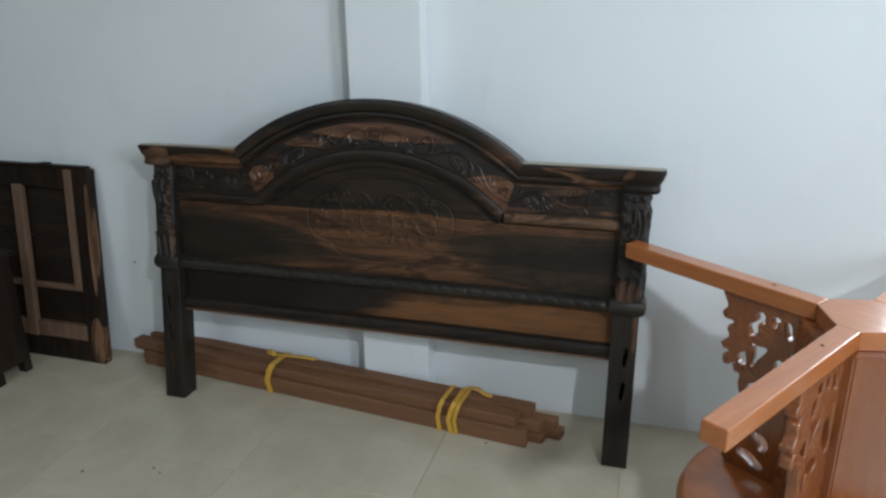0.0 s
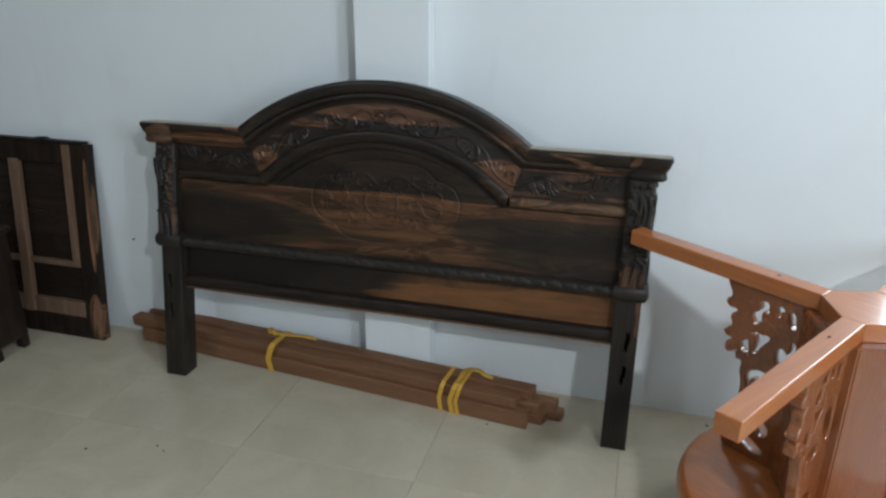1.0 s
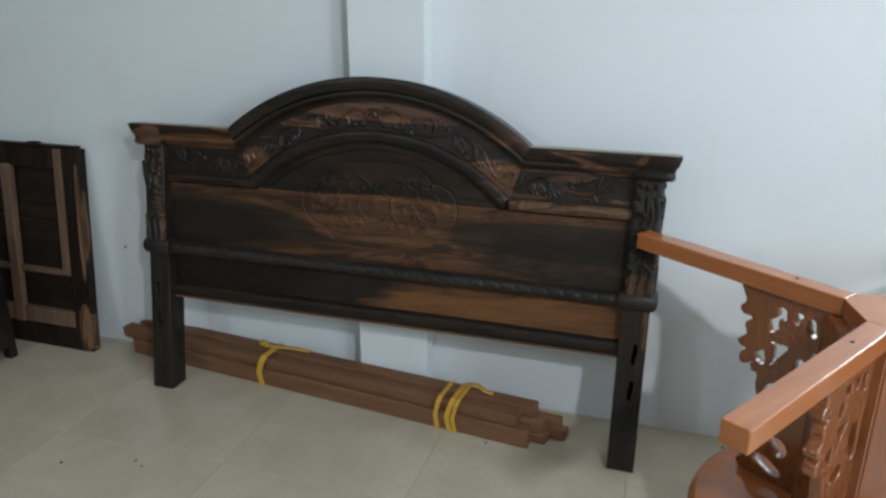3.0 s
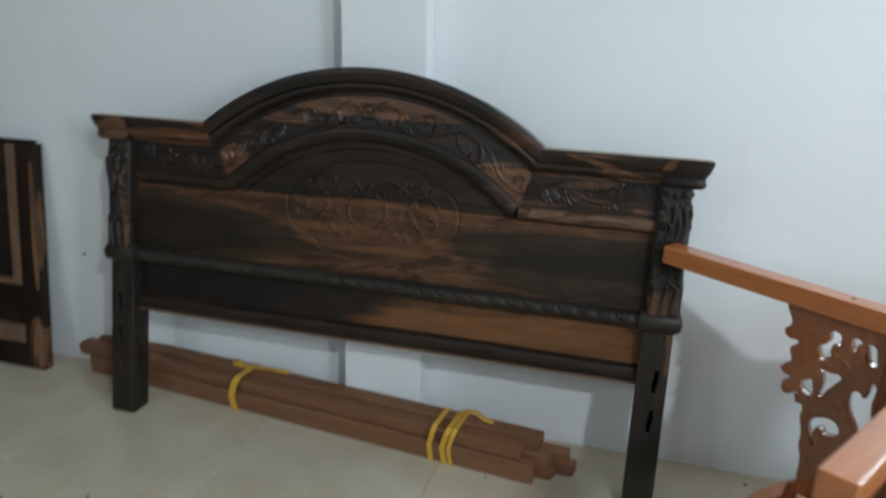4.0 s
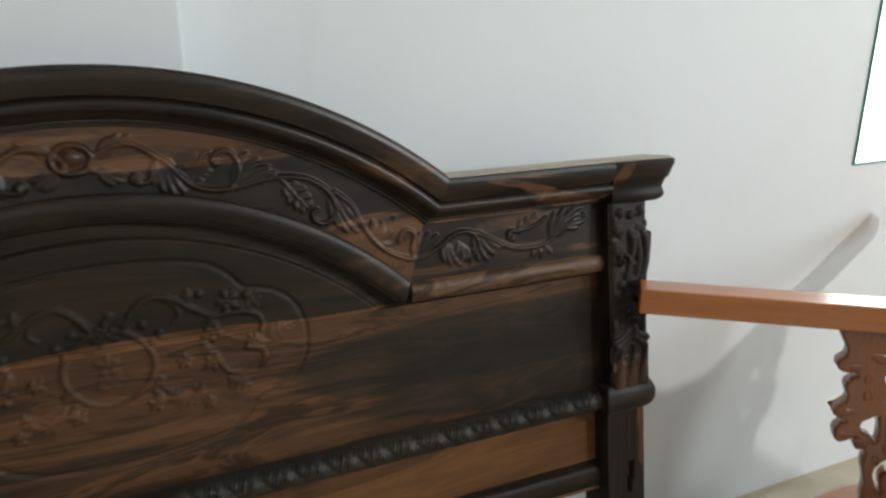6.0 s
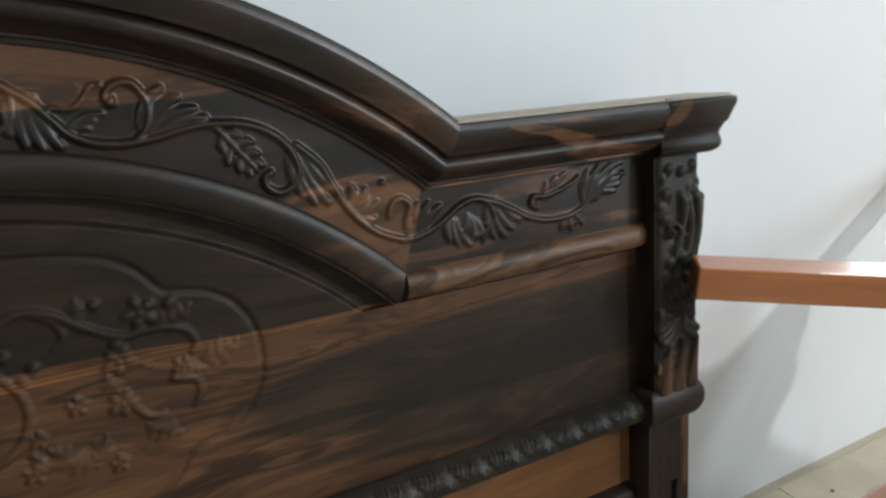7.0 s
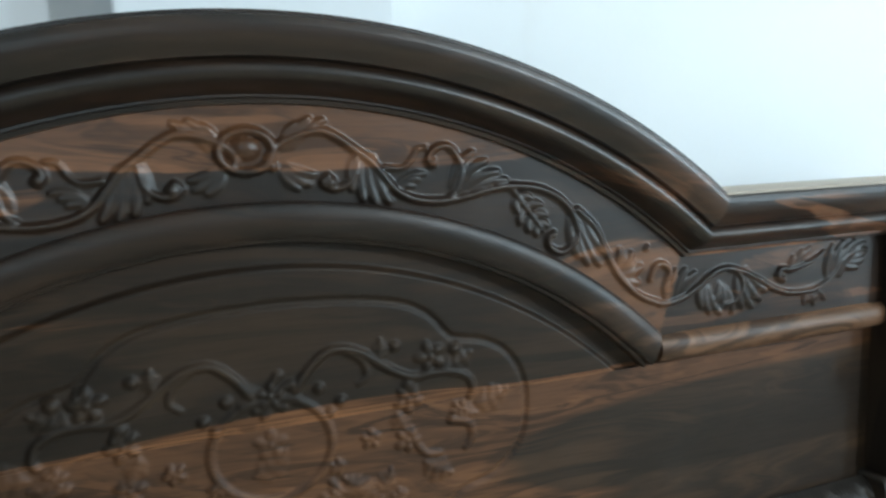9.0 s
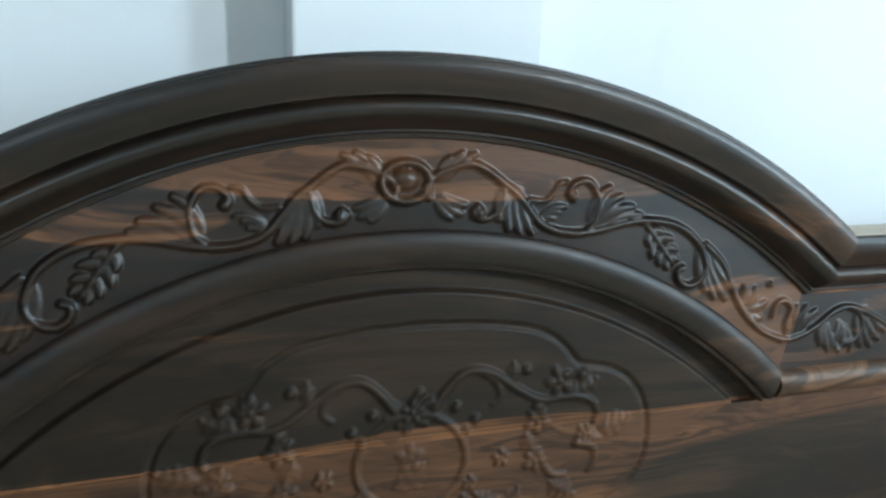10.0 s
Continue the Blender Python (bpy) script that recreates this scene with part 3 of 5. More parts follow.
class Side:
    """Carves on one half of the board, or mirrored on the other."""

    def __init__(self, f, sign):
        self.f, self.sign = f, sign

    def at(self, p):
        return (p[0], p[1]) if self.sign > 0 else (2 * AC - p[0], p[1])

    def line(self, pts, w0, w1, h0, h1):
        self.f.stroke([self.at(p) for p in smooth_line(pts)], 0.84 * w0, 0.80 * w1, 0.78 * h0, 0.78 * h1, 0.9)

    def ang(self, a):
        return a if self.sign > 0 else math.pi - a

    def lobes(self, root, tips, w, h, bow=0.35):
        """A spray of tapering acanthus fingers from one root, with shorter ones between."""
        tips = np.array(tips, dtype=float)
        root = np.array(root, dtype=float)
        across = tips[-1] - tips[0]
        n = 2 * len(tips) - 1
        for i in range(n):
            x = i / 2
            tip = np.array([np.interp(x, range(len(tips)), tips[:, c]) for c in (0, 1)])
            r = root + across * 0.40 * (i / (n - 1) - 0.5)
            tip = r + (tip - r) * (1.04 if i % 2 == 0 else 0.80)
            ctrl = 0.5 * (r + tip) + np.array((-(tip - r)[1], (tip - r)[0])) * bow * 1.3
            for k in np.linspace(0.0, 1.0, 30):
                p = (1 - k) ** 2 * r + 2 * k * (1 - k) * ctrl + k * k * tip
                wide = w * (0.42 + 0.42 * math.sin(math.pi * (0.12 + 0.80 * k)))
                self.f.dab(*self.at(p), 1.22 * wide, h * (0.34 + 0.55 * k - 0.25 * k ** 3) * (1.0 if i % 2 == 0 else 0.72), power=0.65)

    def acanthus(self, root, tip, w, h):
        """A toothed leaf: side fingers swept forward off a raised midrib."""
        root, tip = np.array(root, dtype=float), np.array(tip, dtype=float)
        axis = tip - root
        side = np.array((-axis[1], axis[0]))
        for t, reach in ((0.12, 0.20), (0.36, 0.30), (0.60, 0.24), (0.80, 0.14)):
            for q in (-1, 1):
                a = root + axis * t
                b = a + axis * 0.20 + side * q * reach
                m = 0.5 * (a + b) + side * q * 0.06 - axis * 0.03
                for k in np.linspace(0, 1, 20):
                    p = (1 - k) ** 2 * a + 2 * k * (1 - k) * m + k * k * b
                    self.f.dab(*self.at(p), w * (0.75 + 0.55 * math.sin(math.pi * k) - 0.25 * k), h * (0.40 + 0.45 * k), power=0.6)
        for t in np.linspace(0, 1, 40):
            self.f.dab(*self.at(root + axis * t), w * (0.75 - 0.25 * t), h * (0.75 + 0.2 * t), power=0.8)

    def dab(self, p, w, h):
        self.f.dab(*self.at(p), w, h)


def carve_scroll(f):
    """Running acanthus scroll on both halves of the frieze."""
    for sign in (1, -1):
        k = Side(f, sign)
        # middle of the arch towards its foot
        k.line([(0.000, 1.149), (-0.004, 1.160), (0.012, 1.175), (0.046, 1.185), (0.068, 1.177), (0.087, 1.163), (0.104, 1.150), (0.118, 1.133), (0.132, 1.117), (0.152, 1.107), (0.180, 1.103), (0.211, 1.106), (0.239, 1.112), (0.267, 1.115), (0.300, 1.112), (0.325, 1.103), (0.346, 1.087), (0.357, 1.066), (0.358, 1.048), (0.347, 1.035), (0.333, 1.032), (0.321, 1.040), (0.319, 1.051), (0.327, 1.055)], 0.0066, 0.0062, 0.009, 0.011)
        k.line([(0.195, 1.108), (0.204, 1.117), (0.208, 1.136), (0.205, 1.150), (0.196, 1.162), (0.185, 1.164), (0.174, 1.159), (0.169, 1.150), (0.173, 1.143)], 0.0058, 0.0056, 0.009, 0.010)
        k.dab((0.1735, 1.146), 0.0068, 0.0095)
        k.line([(0.120, 1.143), (0.138, 1.142), (0.149, 1.150), (0.156, 1.161), (0.167, 1.163)], 0.0048, 0.0040, 0.006, 0.006)
        k.lobes((0.098, 1.156), [(0.082, 1.124), (0.094, 1.112), (0.108, 1.107), (0.122, 1.108)], 0.0078, 0.0085, -0.12)
        k.lobes((0.132, 1.122), [(0.163, 1.134), (0.156, 1.128), (0.150, 1.121)], 0.0052, 0.006, 0.15)
        k.lobes((0.206, 1.112), [(0.221, 1.154), (0.237, 1.144), (0.252, 1.131), (0.262, 1.121)], 0.0072, 0.0085, 0.18)
        k.line([(0.258, 1.114), (0.270, 1.112), (0.280, 1.103)], 0.0050, 0.0045, 0.008, 0.008)
        k.acanthus((0.276, 1.107), (0.312, 1.059), 0.0054, 0.0080)
        k.lobes((0.359, 1.072), [(0.361, 1.027), (0.375, 1.016), (0.391, 1.014), (0.404, 1.024)], 0.0074, 0.0085, -0.12)
        k.line([(0.360, 1.082), (0.385, 1.058), (0.397, 1.034), (0.410, 1.009), (0.428, 0.985), (0.452, 0.965), (0.479, 0.953), (0.492, 0.951)], 0.0062, 0.006, 0.008, 0.010)
        k.lobes((0.424, 0.998), [(0.421, 1.026), (0.438, 1.020), (0.452, 1.002), (0.448, 0.983)], 0.0070, 0.0085, -0.15)
        k.line([(0.468, 0.984), (0.473, 0.999), (0.486, 1.003), (0.497, 0.993), (0.493, 0.982)], 0.006, 0.0055, 0.009, 0.010)
        k.dab((0.462, 1.026), 0.005, 0.006)
        k.line([(0.088, 1.155), (0.085, 1.137), (0.073, 1.126), (0.059, 1.124), (0.050, 1.131), (0.056, 1.137)], 0.0056, 0.0062, 0.008, 0.010)
        k.dab((0.058, 1.130), 0.0085, 0.010)
        k.lobes((0.016, 1.170), [(0.024, 1.191), (0.038, 1.196), (0.052, 1.194)], 0.0062, 0.0075, 0.12)
        k.lobes((0.012, 1.146), [(0.040, 1.140), (0.036, 1.130), (0.024, 1.126)], 0.0060, 0.0065, -0.12)
        # straight side
        k.line([(0.484, 0.950), (0.505, 0.951), (0.526, 0.957), (0.547, 0.967), (0.565, 0.979), (0.583, 0.986), (0.605, 0.985), (0.618, 0.972), (0.620, 0.956), (0.608, 0.942), (0.594, 0.937)], 0.0064, 0.0055, 0.009, 0.009)
        k.line([(0.600, 0.986), (0.623, 0.979), (0.646, 0.968), (0.660, 0.960), (0.678, 0.950), (0.708, 0.941), (0.744, 0.940), (0.770, 0.947), (0.792, 0.961), (0.808, 0.980), (0.830, 0.990), (0.855, 0.990)], 0.0062, 0.0046, 0.009, 0.008)
        k.line([(0.694, 0.961), (0.684, 0.967), (0.689, 0.977), (0.706, 0.975), (0.729, 0.979), (0.748, 0.984), (0.768, 0.995)], 0.0062, 0.0046, 0.010, 0.009)
        k.dab((0.691, 0.968), 0.0065, 0.010)
        k.lobes((0.506, 0.954), [(0.494, 0.981), (0.508, 0.991), (0.524, 0.990), (0.540, 0.984)], 0.0070, 0.0085, 0.15)
        k.lobes((0.558, 0.964), [(0.552, 0.940), (0.566, 0.930), (0.584, 0.927)], 0.0066, 0.0075, -0.15)
        k.lobes((0.620, 0.978), [(0.661, 0.951), (0.652, 0.939), (0.638, 0.931), (0.622, 0.932)], 0.0070, 0.0080, -0.12)
        k.lobes((0.588, 0.962), [(0.574, 0.946), (0.586, 0.930), (0.604, 0.926)], 0.0060, 0.0065, 0.15)
        k.lobes((0.716, 0.974), [(0.712, 0.991), (0.728, 0.998), (0.744, 1.001)], 0.0058, 0.0075, 0.15)
        k.lobes((0.790, 0.958), [(0.786, 1.000), (0.806, 1.003), (0.828, 1.002), (0.848, 0.998)], 0.0064, 0.0080, 0.18)
        k.lobes((0.744, 0.942), [(0.736, 0.924), (0.754, 0.920), (0.774, 0.926)], 0.0058, 0.0065, 0.15)
        k.lobes((0.812, 0.975), [(0.836, 0.966), (0.846, 0.976), (0.852, 0.988)], 0.0056, 0.0070, -0.1)
    a = np.linspace(0, 2 * math.pi, 60)
    f.stroke(np.stack([AC - 0.006 + 0.027 * np.cos(a), 1.166 + 0.021 * np.sin(a)], 1), 0.0054, 0.0054, 0.009, 0.009)
    f.dab(AC - 0.006, 1.169, 0.016, 0.0105, 0.8)


def build_frieze():
    f = Relief(-0.600, 0.560, 0.905, 1.218, 0.0019)
    carve_scroll(f)
    outer, inner = AR - 0.070, BR_ - 0.004

    def in_arch(u, v):
        return (np.hypot(u - AC, v - AV) < outer + 0.006) & (np.hypot(u - AC, v - BV) > inner - 0.008) & (np.abs(u - AC) < 0.522 + 0.30 * (v - 0.96))
    f.mesh("arch_frieze", lambda s, r: (s, r), lambda s, r: -0.002 + 0 * s, FRIEZE_W, headboard, "carved acanthus scroll frieze under the arch", keep=in_arch, deep=0.82)
    for sign in (1, -1):
        a, b = (0.472, 0.893) if sign > 0 else (-0.893, -0.513)
        g = Relief(a, b, 0.905, 1.014, 0.0018)
        carve_scroll(g)
        g.mesh("side_frieze", lambda s, r: (s, r), lambda s, r: 0.000 + 0 * s, FRIEZE_SIDE, headboard, "carved leaf scroll beside the arch", back=0.045, deep=0.85)


# cartouche outline, right half, from top middle to bottom middle
CART = [(0.0, 1.003), (0.06, 1.000), (0.106, 0.995), (0.149, 0.986), (0.178, 0.968), (0.197, 0.943), (0.206, 0.938), (0.243, 0.932), (0.272, 0.916), (0.292, 0.888), (0.301, 0.852), (0.297, 0.811), (0.282, 0.782),
        (0.253, 0.757), (0.219, 0.750), (0.199, 0.740), (0.190, 0.722), (0.165, 0.700), (0.115, 0.687), (0.05, 0.680), (0.0, 0.682)]


def cartouche(f):
    """Incised outline with a bouquet, scrolls and a ring carved inside."""
    rng = random.Random(5)
    line = np.array([(-u - 0.005, v) for u, v in CART[::-1]] + [(u - 0.005, v) for u, v in CART[1:]] + [(-CART[-2][0] - 0.005, CART[-2][1])])
    tt = np.linspace(0, len(line) - 1, 420)
    fine = np.stack([np.interp(tt, np.arange(len(line)), line[:, c]) for c in (0, 1)], 1)
    ker = np.ones(9) / 9
    fine = np.stack([np.convolve(fine[:, c], ker, "valid") for c in (0, 1)], 1)
    f.stroke(fine, 0.0045, 0.0045, -0.0040, -0.0040, 0.6)
    a = np.linspace(0, 2 * math.pi, 90)
    f.stroke(np.stack([-0.018 + 0.066 * np.cos(a), 0.840 + 0.058 * np.sin(a)], 1), 0.0052, 0.0052, 0.0085, 0.0085)
    f.flower(-0.020, 0.846, 0.018, 0.006, 0.3)
    f.leaf(-0.040, 0.812, 0.3, 0.044, 3, 0.006, 0.005)
    f.fan(-0.018, 0.896, math.pi / 2, 2.6, 0.030, 5, 0.0066, 0.010)
    f.fan(-0.018, 0.896, -math.pi / 2, 1.4, 0.018, 3, 0.0060, 0.009)
    f.flower(-0.018, 0.902, 0.016, 0.013, 0.2)
    for sign in (1, -1):
        def put(u, v):
            return -0.014 + sign * u, v
        f.stroke(smooth_line([put(0.024, 0.905), put(0.040, 0.926), put(0.060, 0.942), put(0.081, 0.943), put(0.100, 0.936), put(0.118, 0.923), put(0.135, 0.911), put(0.152, 0.902), put(0.167, 0.898), put(0.184, 0.900), put(0.210, 0.898), put(0.230, 0.888), put(0.236, 0.872), put(0.232, 0.864)]), 0.0062, 0.0048, 0.012, 0.010)
        f.stroke(smooth_line([put(0.081, 0.943), put(0.100, 0.928), put(0.106, 0.910), put(0.096, 0.900)]), 0.0062, 0.0040, 0.010, 0.006)
        f.stroke(smooth_line([put(0.209, 0.838), put(0.224, 0.834), put(0.233, 0.826), put(0.234, 0.812), put(0.226, 0.800)]), 0.0070, 0.0045, 0.012, 0.006)
        f.stroke(smooth_line([put(0.162, 0.816), put(0.174, 0.802), put(0.191, 0.799)]), 0.0050, 0.0045, 0.010, 0.008)
        f.stroke(smooth_line([put(0.058, 0.790), put(0.070, 0.776), put(0.090, 0.770)]), 0.0046, 0.0040, 0.008, 0.006)
        for u, v, z in ((0.183, 0.920, 0.019), (0.154, 0.872, 0.018), (0.151, 0.823, 0.016), (0.138, 0.755, 0.011), (0.218, 0.850, 0.012), (0.107, 0.832, 0.012), (0.066, 0.806, 0.010), (0.057, 0.770, 0.013)):
            f.flower(*put(u, v), z, 0.0100, rng.random() * 3, 5)
            f.dab(*put(u + 0.4 * z, v + 0.4 * z), 0.35 * z, 0.0115)
        for u, v, z in ((0.140, 0.938, 0.007), (0.214, 0.925, 0.008), (0.155, 0.890, 0.009), (0.074, 0.884, 0.007), (0.062, 0.872, 0.007), (0.050, 0.902, 0.007)):
            f.dab(*put(u, v), z, 0.0120)
        for u, v, a0, ln in ((0.196, 0.902, 0.15, 0.042), (0.240, 0.853, 0.05, 0.044), (0.172, 0.792, -0.8, 0.040), (0.084, 0.784, -0.9, 0.042), (0.112, 0.766, 0.7, 0.030), (0.092, 0.768, 2.0, 0.030), (0.120, 0.926, 1.2, 0.022), (0.140, 0.858, -1.4, 0.026), (0.212, 0.848, -0.5, 0.030)):
            f.leaf(*put(u, v), a0 if sign > 0 else math.pi - a0, ln, 3, 0.0062, 0.009, 0.5 * sign)


def build_panel():
    step = 0.0023
    low = Relief(-0.893, 0.893, 0.618, 0.8635, step)
    cartouche(low)

    def depth_low(u, v):
        return 0.014 + 0.0 * u + 0.0012 * np.sin(u * 2.1 + 1) * np.sin(v * 9)
    low.h[low.h > 0] *= 0.55
    low.mesh("panel", lambda s, r: (s, r), depth_low, PANEL_W, headboard, "wide dark panel with brown heart figure and carved cartouche", back=0.05, deep=0.86)
    up = Relief(-0.530, 0.510, 0.8640, 1.100, step)
    cartouche(up)

    def depth_up(u, v):
        gap = np.hypot(u - AC, v - BV) - (BR_ - 0.045)
        k = np.clip((gap + 0.030) / 0.006, 0, 1)
        return 0.014 + 0.009 * k * k * (3 - 2 * k)
    up.h[up.h > 0] *= 0.55
    up.mesh("tympanum", lambda s, r: (s, r), depth_up, TYMP_W, headboard, "almost black board inside the inner arch", keep=lambda u, v: np.hypot(u - AC, v - BV) < BR_ - 0.015, deep=0.86)


def build_belt():
    """Half-round belt carved like a twisted leaf garland, wrapping plainly round the posts."""
    us = np.linspace(-0.893, 0.893, 1500)
    ang = np.linspace(-0.10, math.pi + 0.10, 17)
    S, A = np.meshgrid(us, ang)
    phase = (S + 0.026 * A) / 0.056
    saw = phase - np.floor(phase)
    band = 0.0012 * np.exp(-((saw - 0.12) / 0.09) ** 2) * (A < 2.3)
    groove = -0.0014 * np.exp(-((saw - 0.26) / 0.035) ** 2)
    ribs = 0.0043 * np.abs(np.sin((saw - 0.30) / 0.70 * math.pi * 5.0)) ** 0.7 * (saw > 0.30) * np.exp(-((A - 1.85) / 0.75) ** 2)
    fade = np.clip((0.885 - np.abs(S)) / 0.02, 0, 1) * np.clip((2.55 - A) / 0.35, 0, 1)
    r = 0.026 + (band + groove + ribs) * fade
    d = 0.020 - r * 1.5 * np.sin(A)
    v = 0.602 - r * 1.08 * np.cos(A)
    ledge = A > math.pi - 0.45                              # flat fillet along the top
    d = np.where(ledge, np.minimum(d, 0.006), d)
    verts = np.stack([S, d, v], -1).reshape(-1, 3)
    ob = link_mesh("belt", verts, grid_faces(*S.shape), BELT_W, headboard, "twisted leaf garland moulding", smooth=True)
    ob.data.set_sharp_from_angle(angle=radians(60))
    for sign in (1, -1):
        loops = []
        for a in np.linspace(0, math.pi, 9):
            e, v = 0.008 + 0.016 * math.sin(a), 0.606 - 0.030 * math.cos(a)
            inner, outer, front = 0.889 - 0.5 * e, 0.978 + e, -0.018 - e * 0.9
            c = 0.016
            ring = [(inner, 0.074), (inner, front + 0.002), (inner + 0.004, front), (outer - c, front), (outer - 0.3 * c, front + 0.3 * c), (outer, front + c), (outer, 0.074)]
            loops.append([(sign * x, y, v) for x, y in (ring if sign > 0 else ring[::-1])])
        sweep_solid("belt_block", loops, BELT_W, headboard)


def build_carved_post(sign, parent):
    """Upper half of a post, carved all round its front: berries, a long acanthus leaf and a calyx."""
    inner, outer, front, back = 0.893, 0.983, -0.031, 0.073
    depth_len, width = back - front, outer - inner
    total = 2 * depth_len + width
    f = Relief(0.0, total, 0.630, 1.010, 0.0021)
    f.h += 0.001
    rough_rng = random.Random(21)
    m0 = depth_len
    for ds in (0.0, depth_len + 0.012):                     # on the front, and again on the outer side
        base = m0 + ds
        for u, v, w in ((0.022, 0.990, 0.012), (0.070, 0.990, 0.013), (0.046, 0.984, 0.011), (0.018, 0.953, 0.014), (0.074, 0.950, 0.014), (0.047, 0.948, 0.011), (0.016, 0.915, 0.014), (0.024, 0.846, 0.013), (0.048, 0.852, 0.014), (0.067, 0.838, 0.012), (0.018, 0.822, 0.012)):
            f.dab(base + u, v, 0.86 * w, 0.009)
            f.dab(base + u + 0.002, v + 0.002, 0.42 * w, 0.0105)
        for k, (u, w) in enumerate(((0.056, 0.012), (0.072, 0.011), (0.040, 0.010), (0.086, 0.009))):
            q = np.linspace(0, 1, 24)
            f.stroke(np.stack([base + u + 0.010 * np.sin(3 * q + 0.5 * k), 0.940 - 0.088 * q], 1), w, 0.6 * w, 0.013, 0.009)
        for _ in range(46):
            f.dab(base + rough_rng.uniform(0.0, 0.09), rough_rng.uniform(0.64, 1.0), rough_rng.uniform(0.007, 0.015), rough_rng.uniform(0.002, 0.006), rough_rng.uniform(0.35, 0.8), rough_rng.uniform(0, 3.1))
        f.leaf(base + 0.045, 0.836, -math.pi / 2, 0.105, 5, 0.011, 0.011, 0.15)
        f.fan(base + 0.045, 0.760, -math.pi / 2, 1.1, 0.055, 5, 0.009, 0.009)
        for u in (0.016, 0.046, 0.076):
            f.stroke([(base + u, 0.634), (base + u, 0.672), (base + u + 0.003, 0.715)], 0.015, 0.005, 0.009, 0.011)
        f.spiral(base + 0.026, 0.893, 0.015, 0.0, 1.2, 0.005, 0.012)
    corners = [(inner, back), (inner, front), (outer, front), (outer, back)]
    lens = np.array([0, depth_len, depth_len + width, total])
    cx, cy = (inner + outer) / 2, 0.045
    s = f.s
    pu = np.interp(s, lens, [c[0] for c in corners])
    pd = np.interp(s, lens, [c[1] for c in corners])
    nu = np.interp(s, [0, depth_len - 0.014, depth_len + 0.014, depth_len + width - 0.014, depth_len + width + 0.014, total], [-1, -1, 0, 0, 1, 1])
    nd = -np.sqrt(np.clip(1 - nu ** 2, 0, 1))
    nd[np.abs(nu) > 0.999] = 0
    near = np.minimum(np.abs(s - depth_len), np.abs(s - depth_len - width))
    soft = 0.006 * np.clip(1 - near / 0.012, 0, 1) ** 2       # rounded arrises
    loops = []
    for i, v in enumerate(f.r):
        push = f.h[i] - soft
        push[s < depth_len - 0.004] = 0
        loops.append([(sign * (pu[j] + nu[j] * push[j]), pd[j] + nd[j] * push[j], v) for j in range(len(s))])
    loops = loops if sign > 0 else [l[::-1] for l in loops]
    ob = sweep_solid("carved_post", loops, POST_W, parent, "post face carved with berries and acanthus leaves")
    ob.data.set_sharp_from_angle(angle=radians(70))


RAW_LIP = plain_wood("raw brown lip", (0.20, 0.105, 0.055), (0.12, 0.060, 0.030), "x", 0.6, 0.0, 1.0, 0.3)


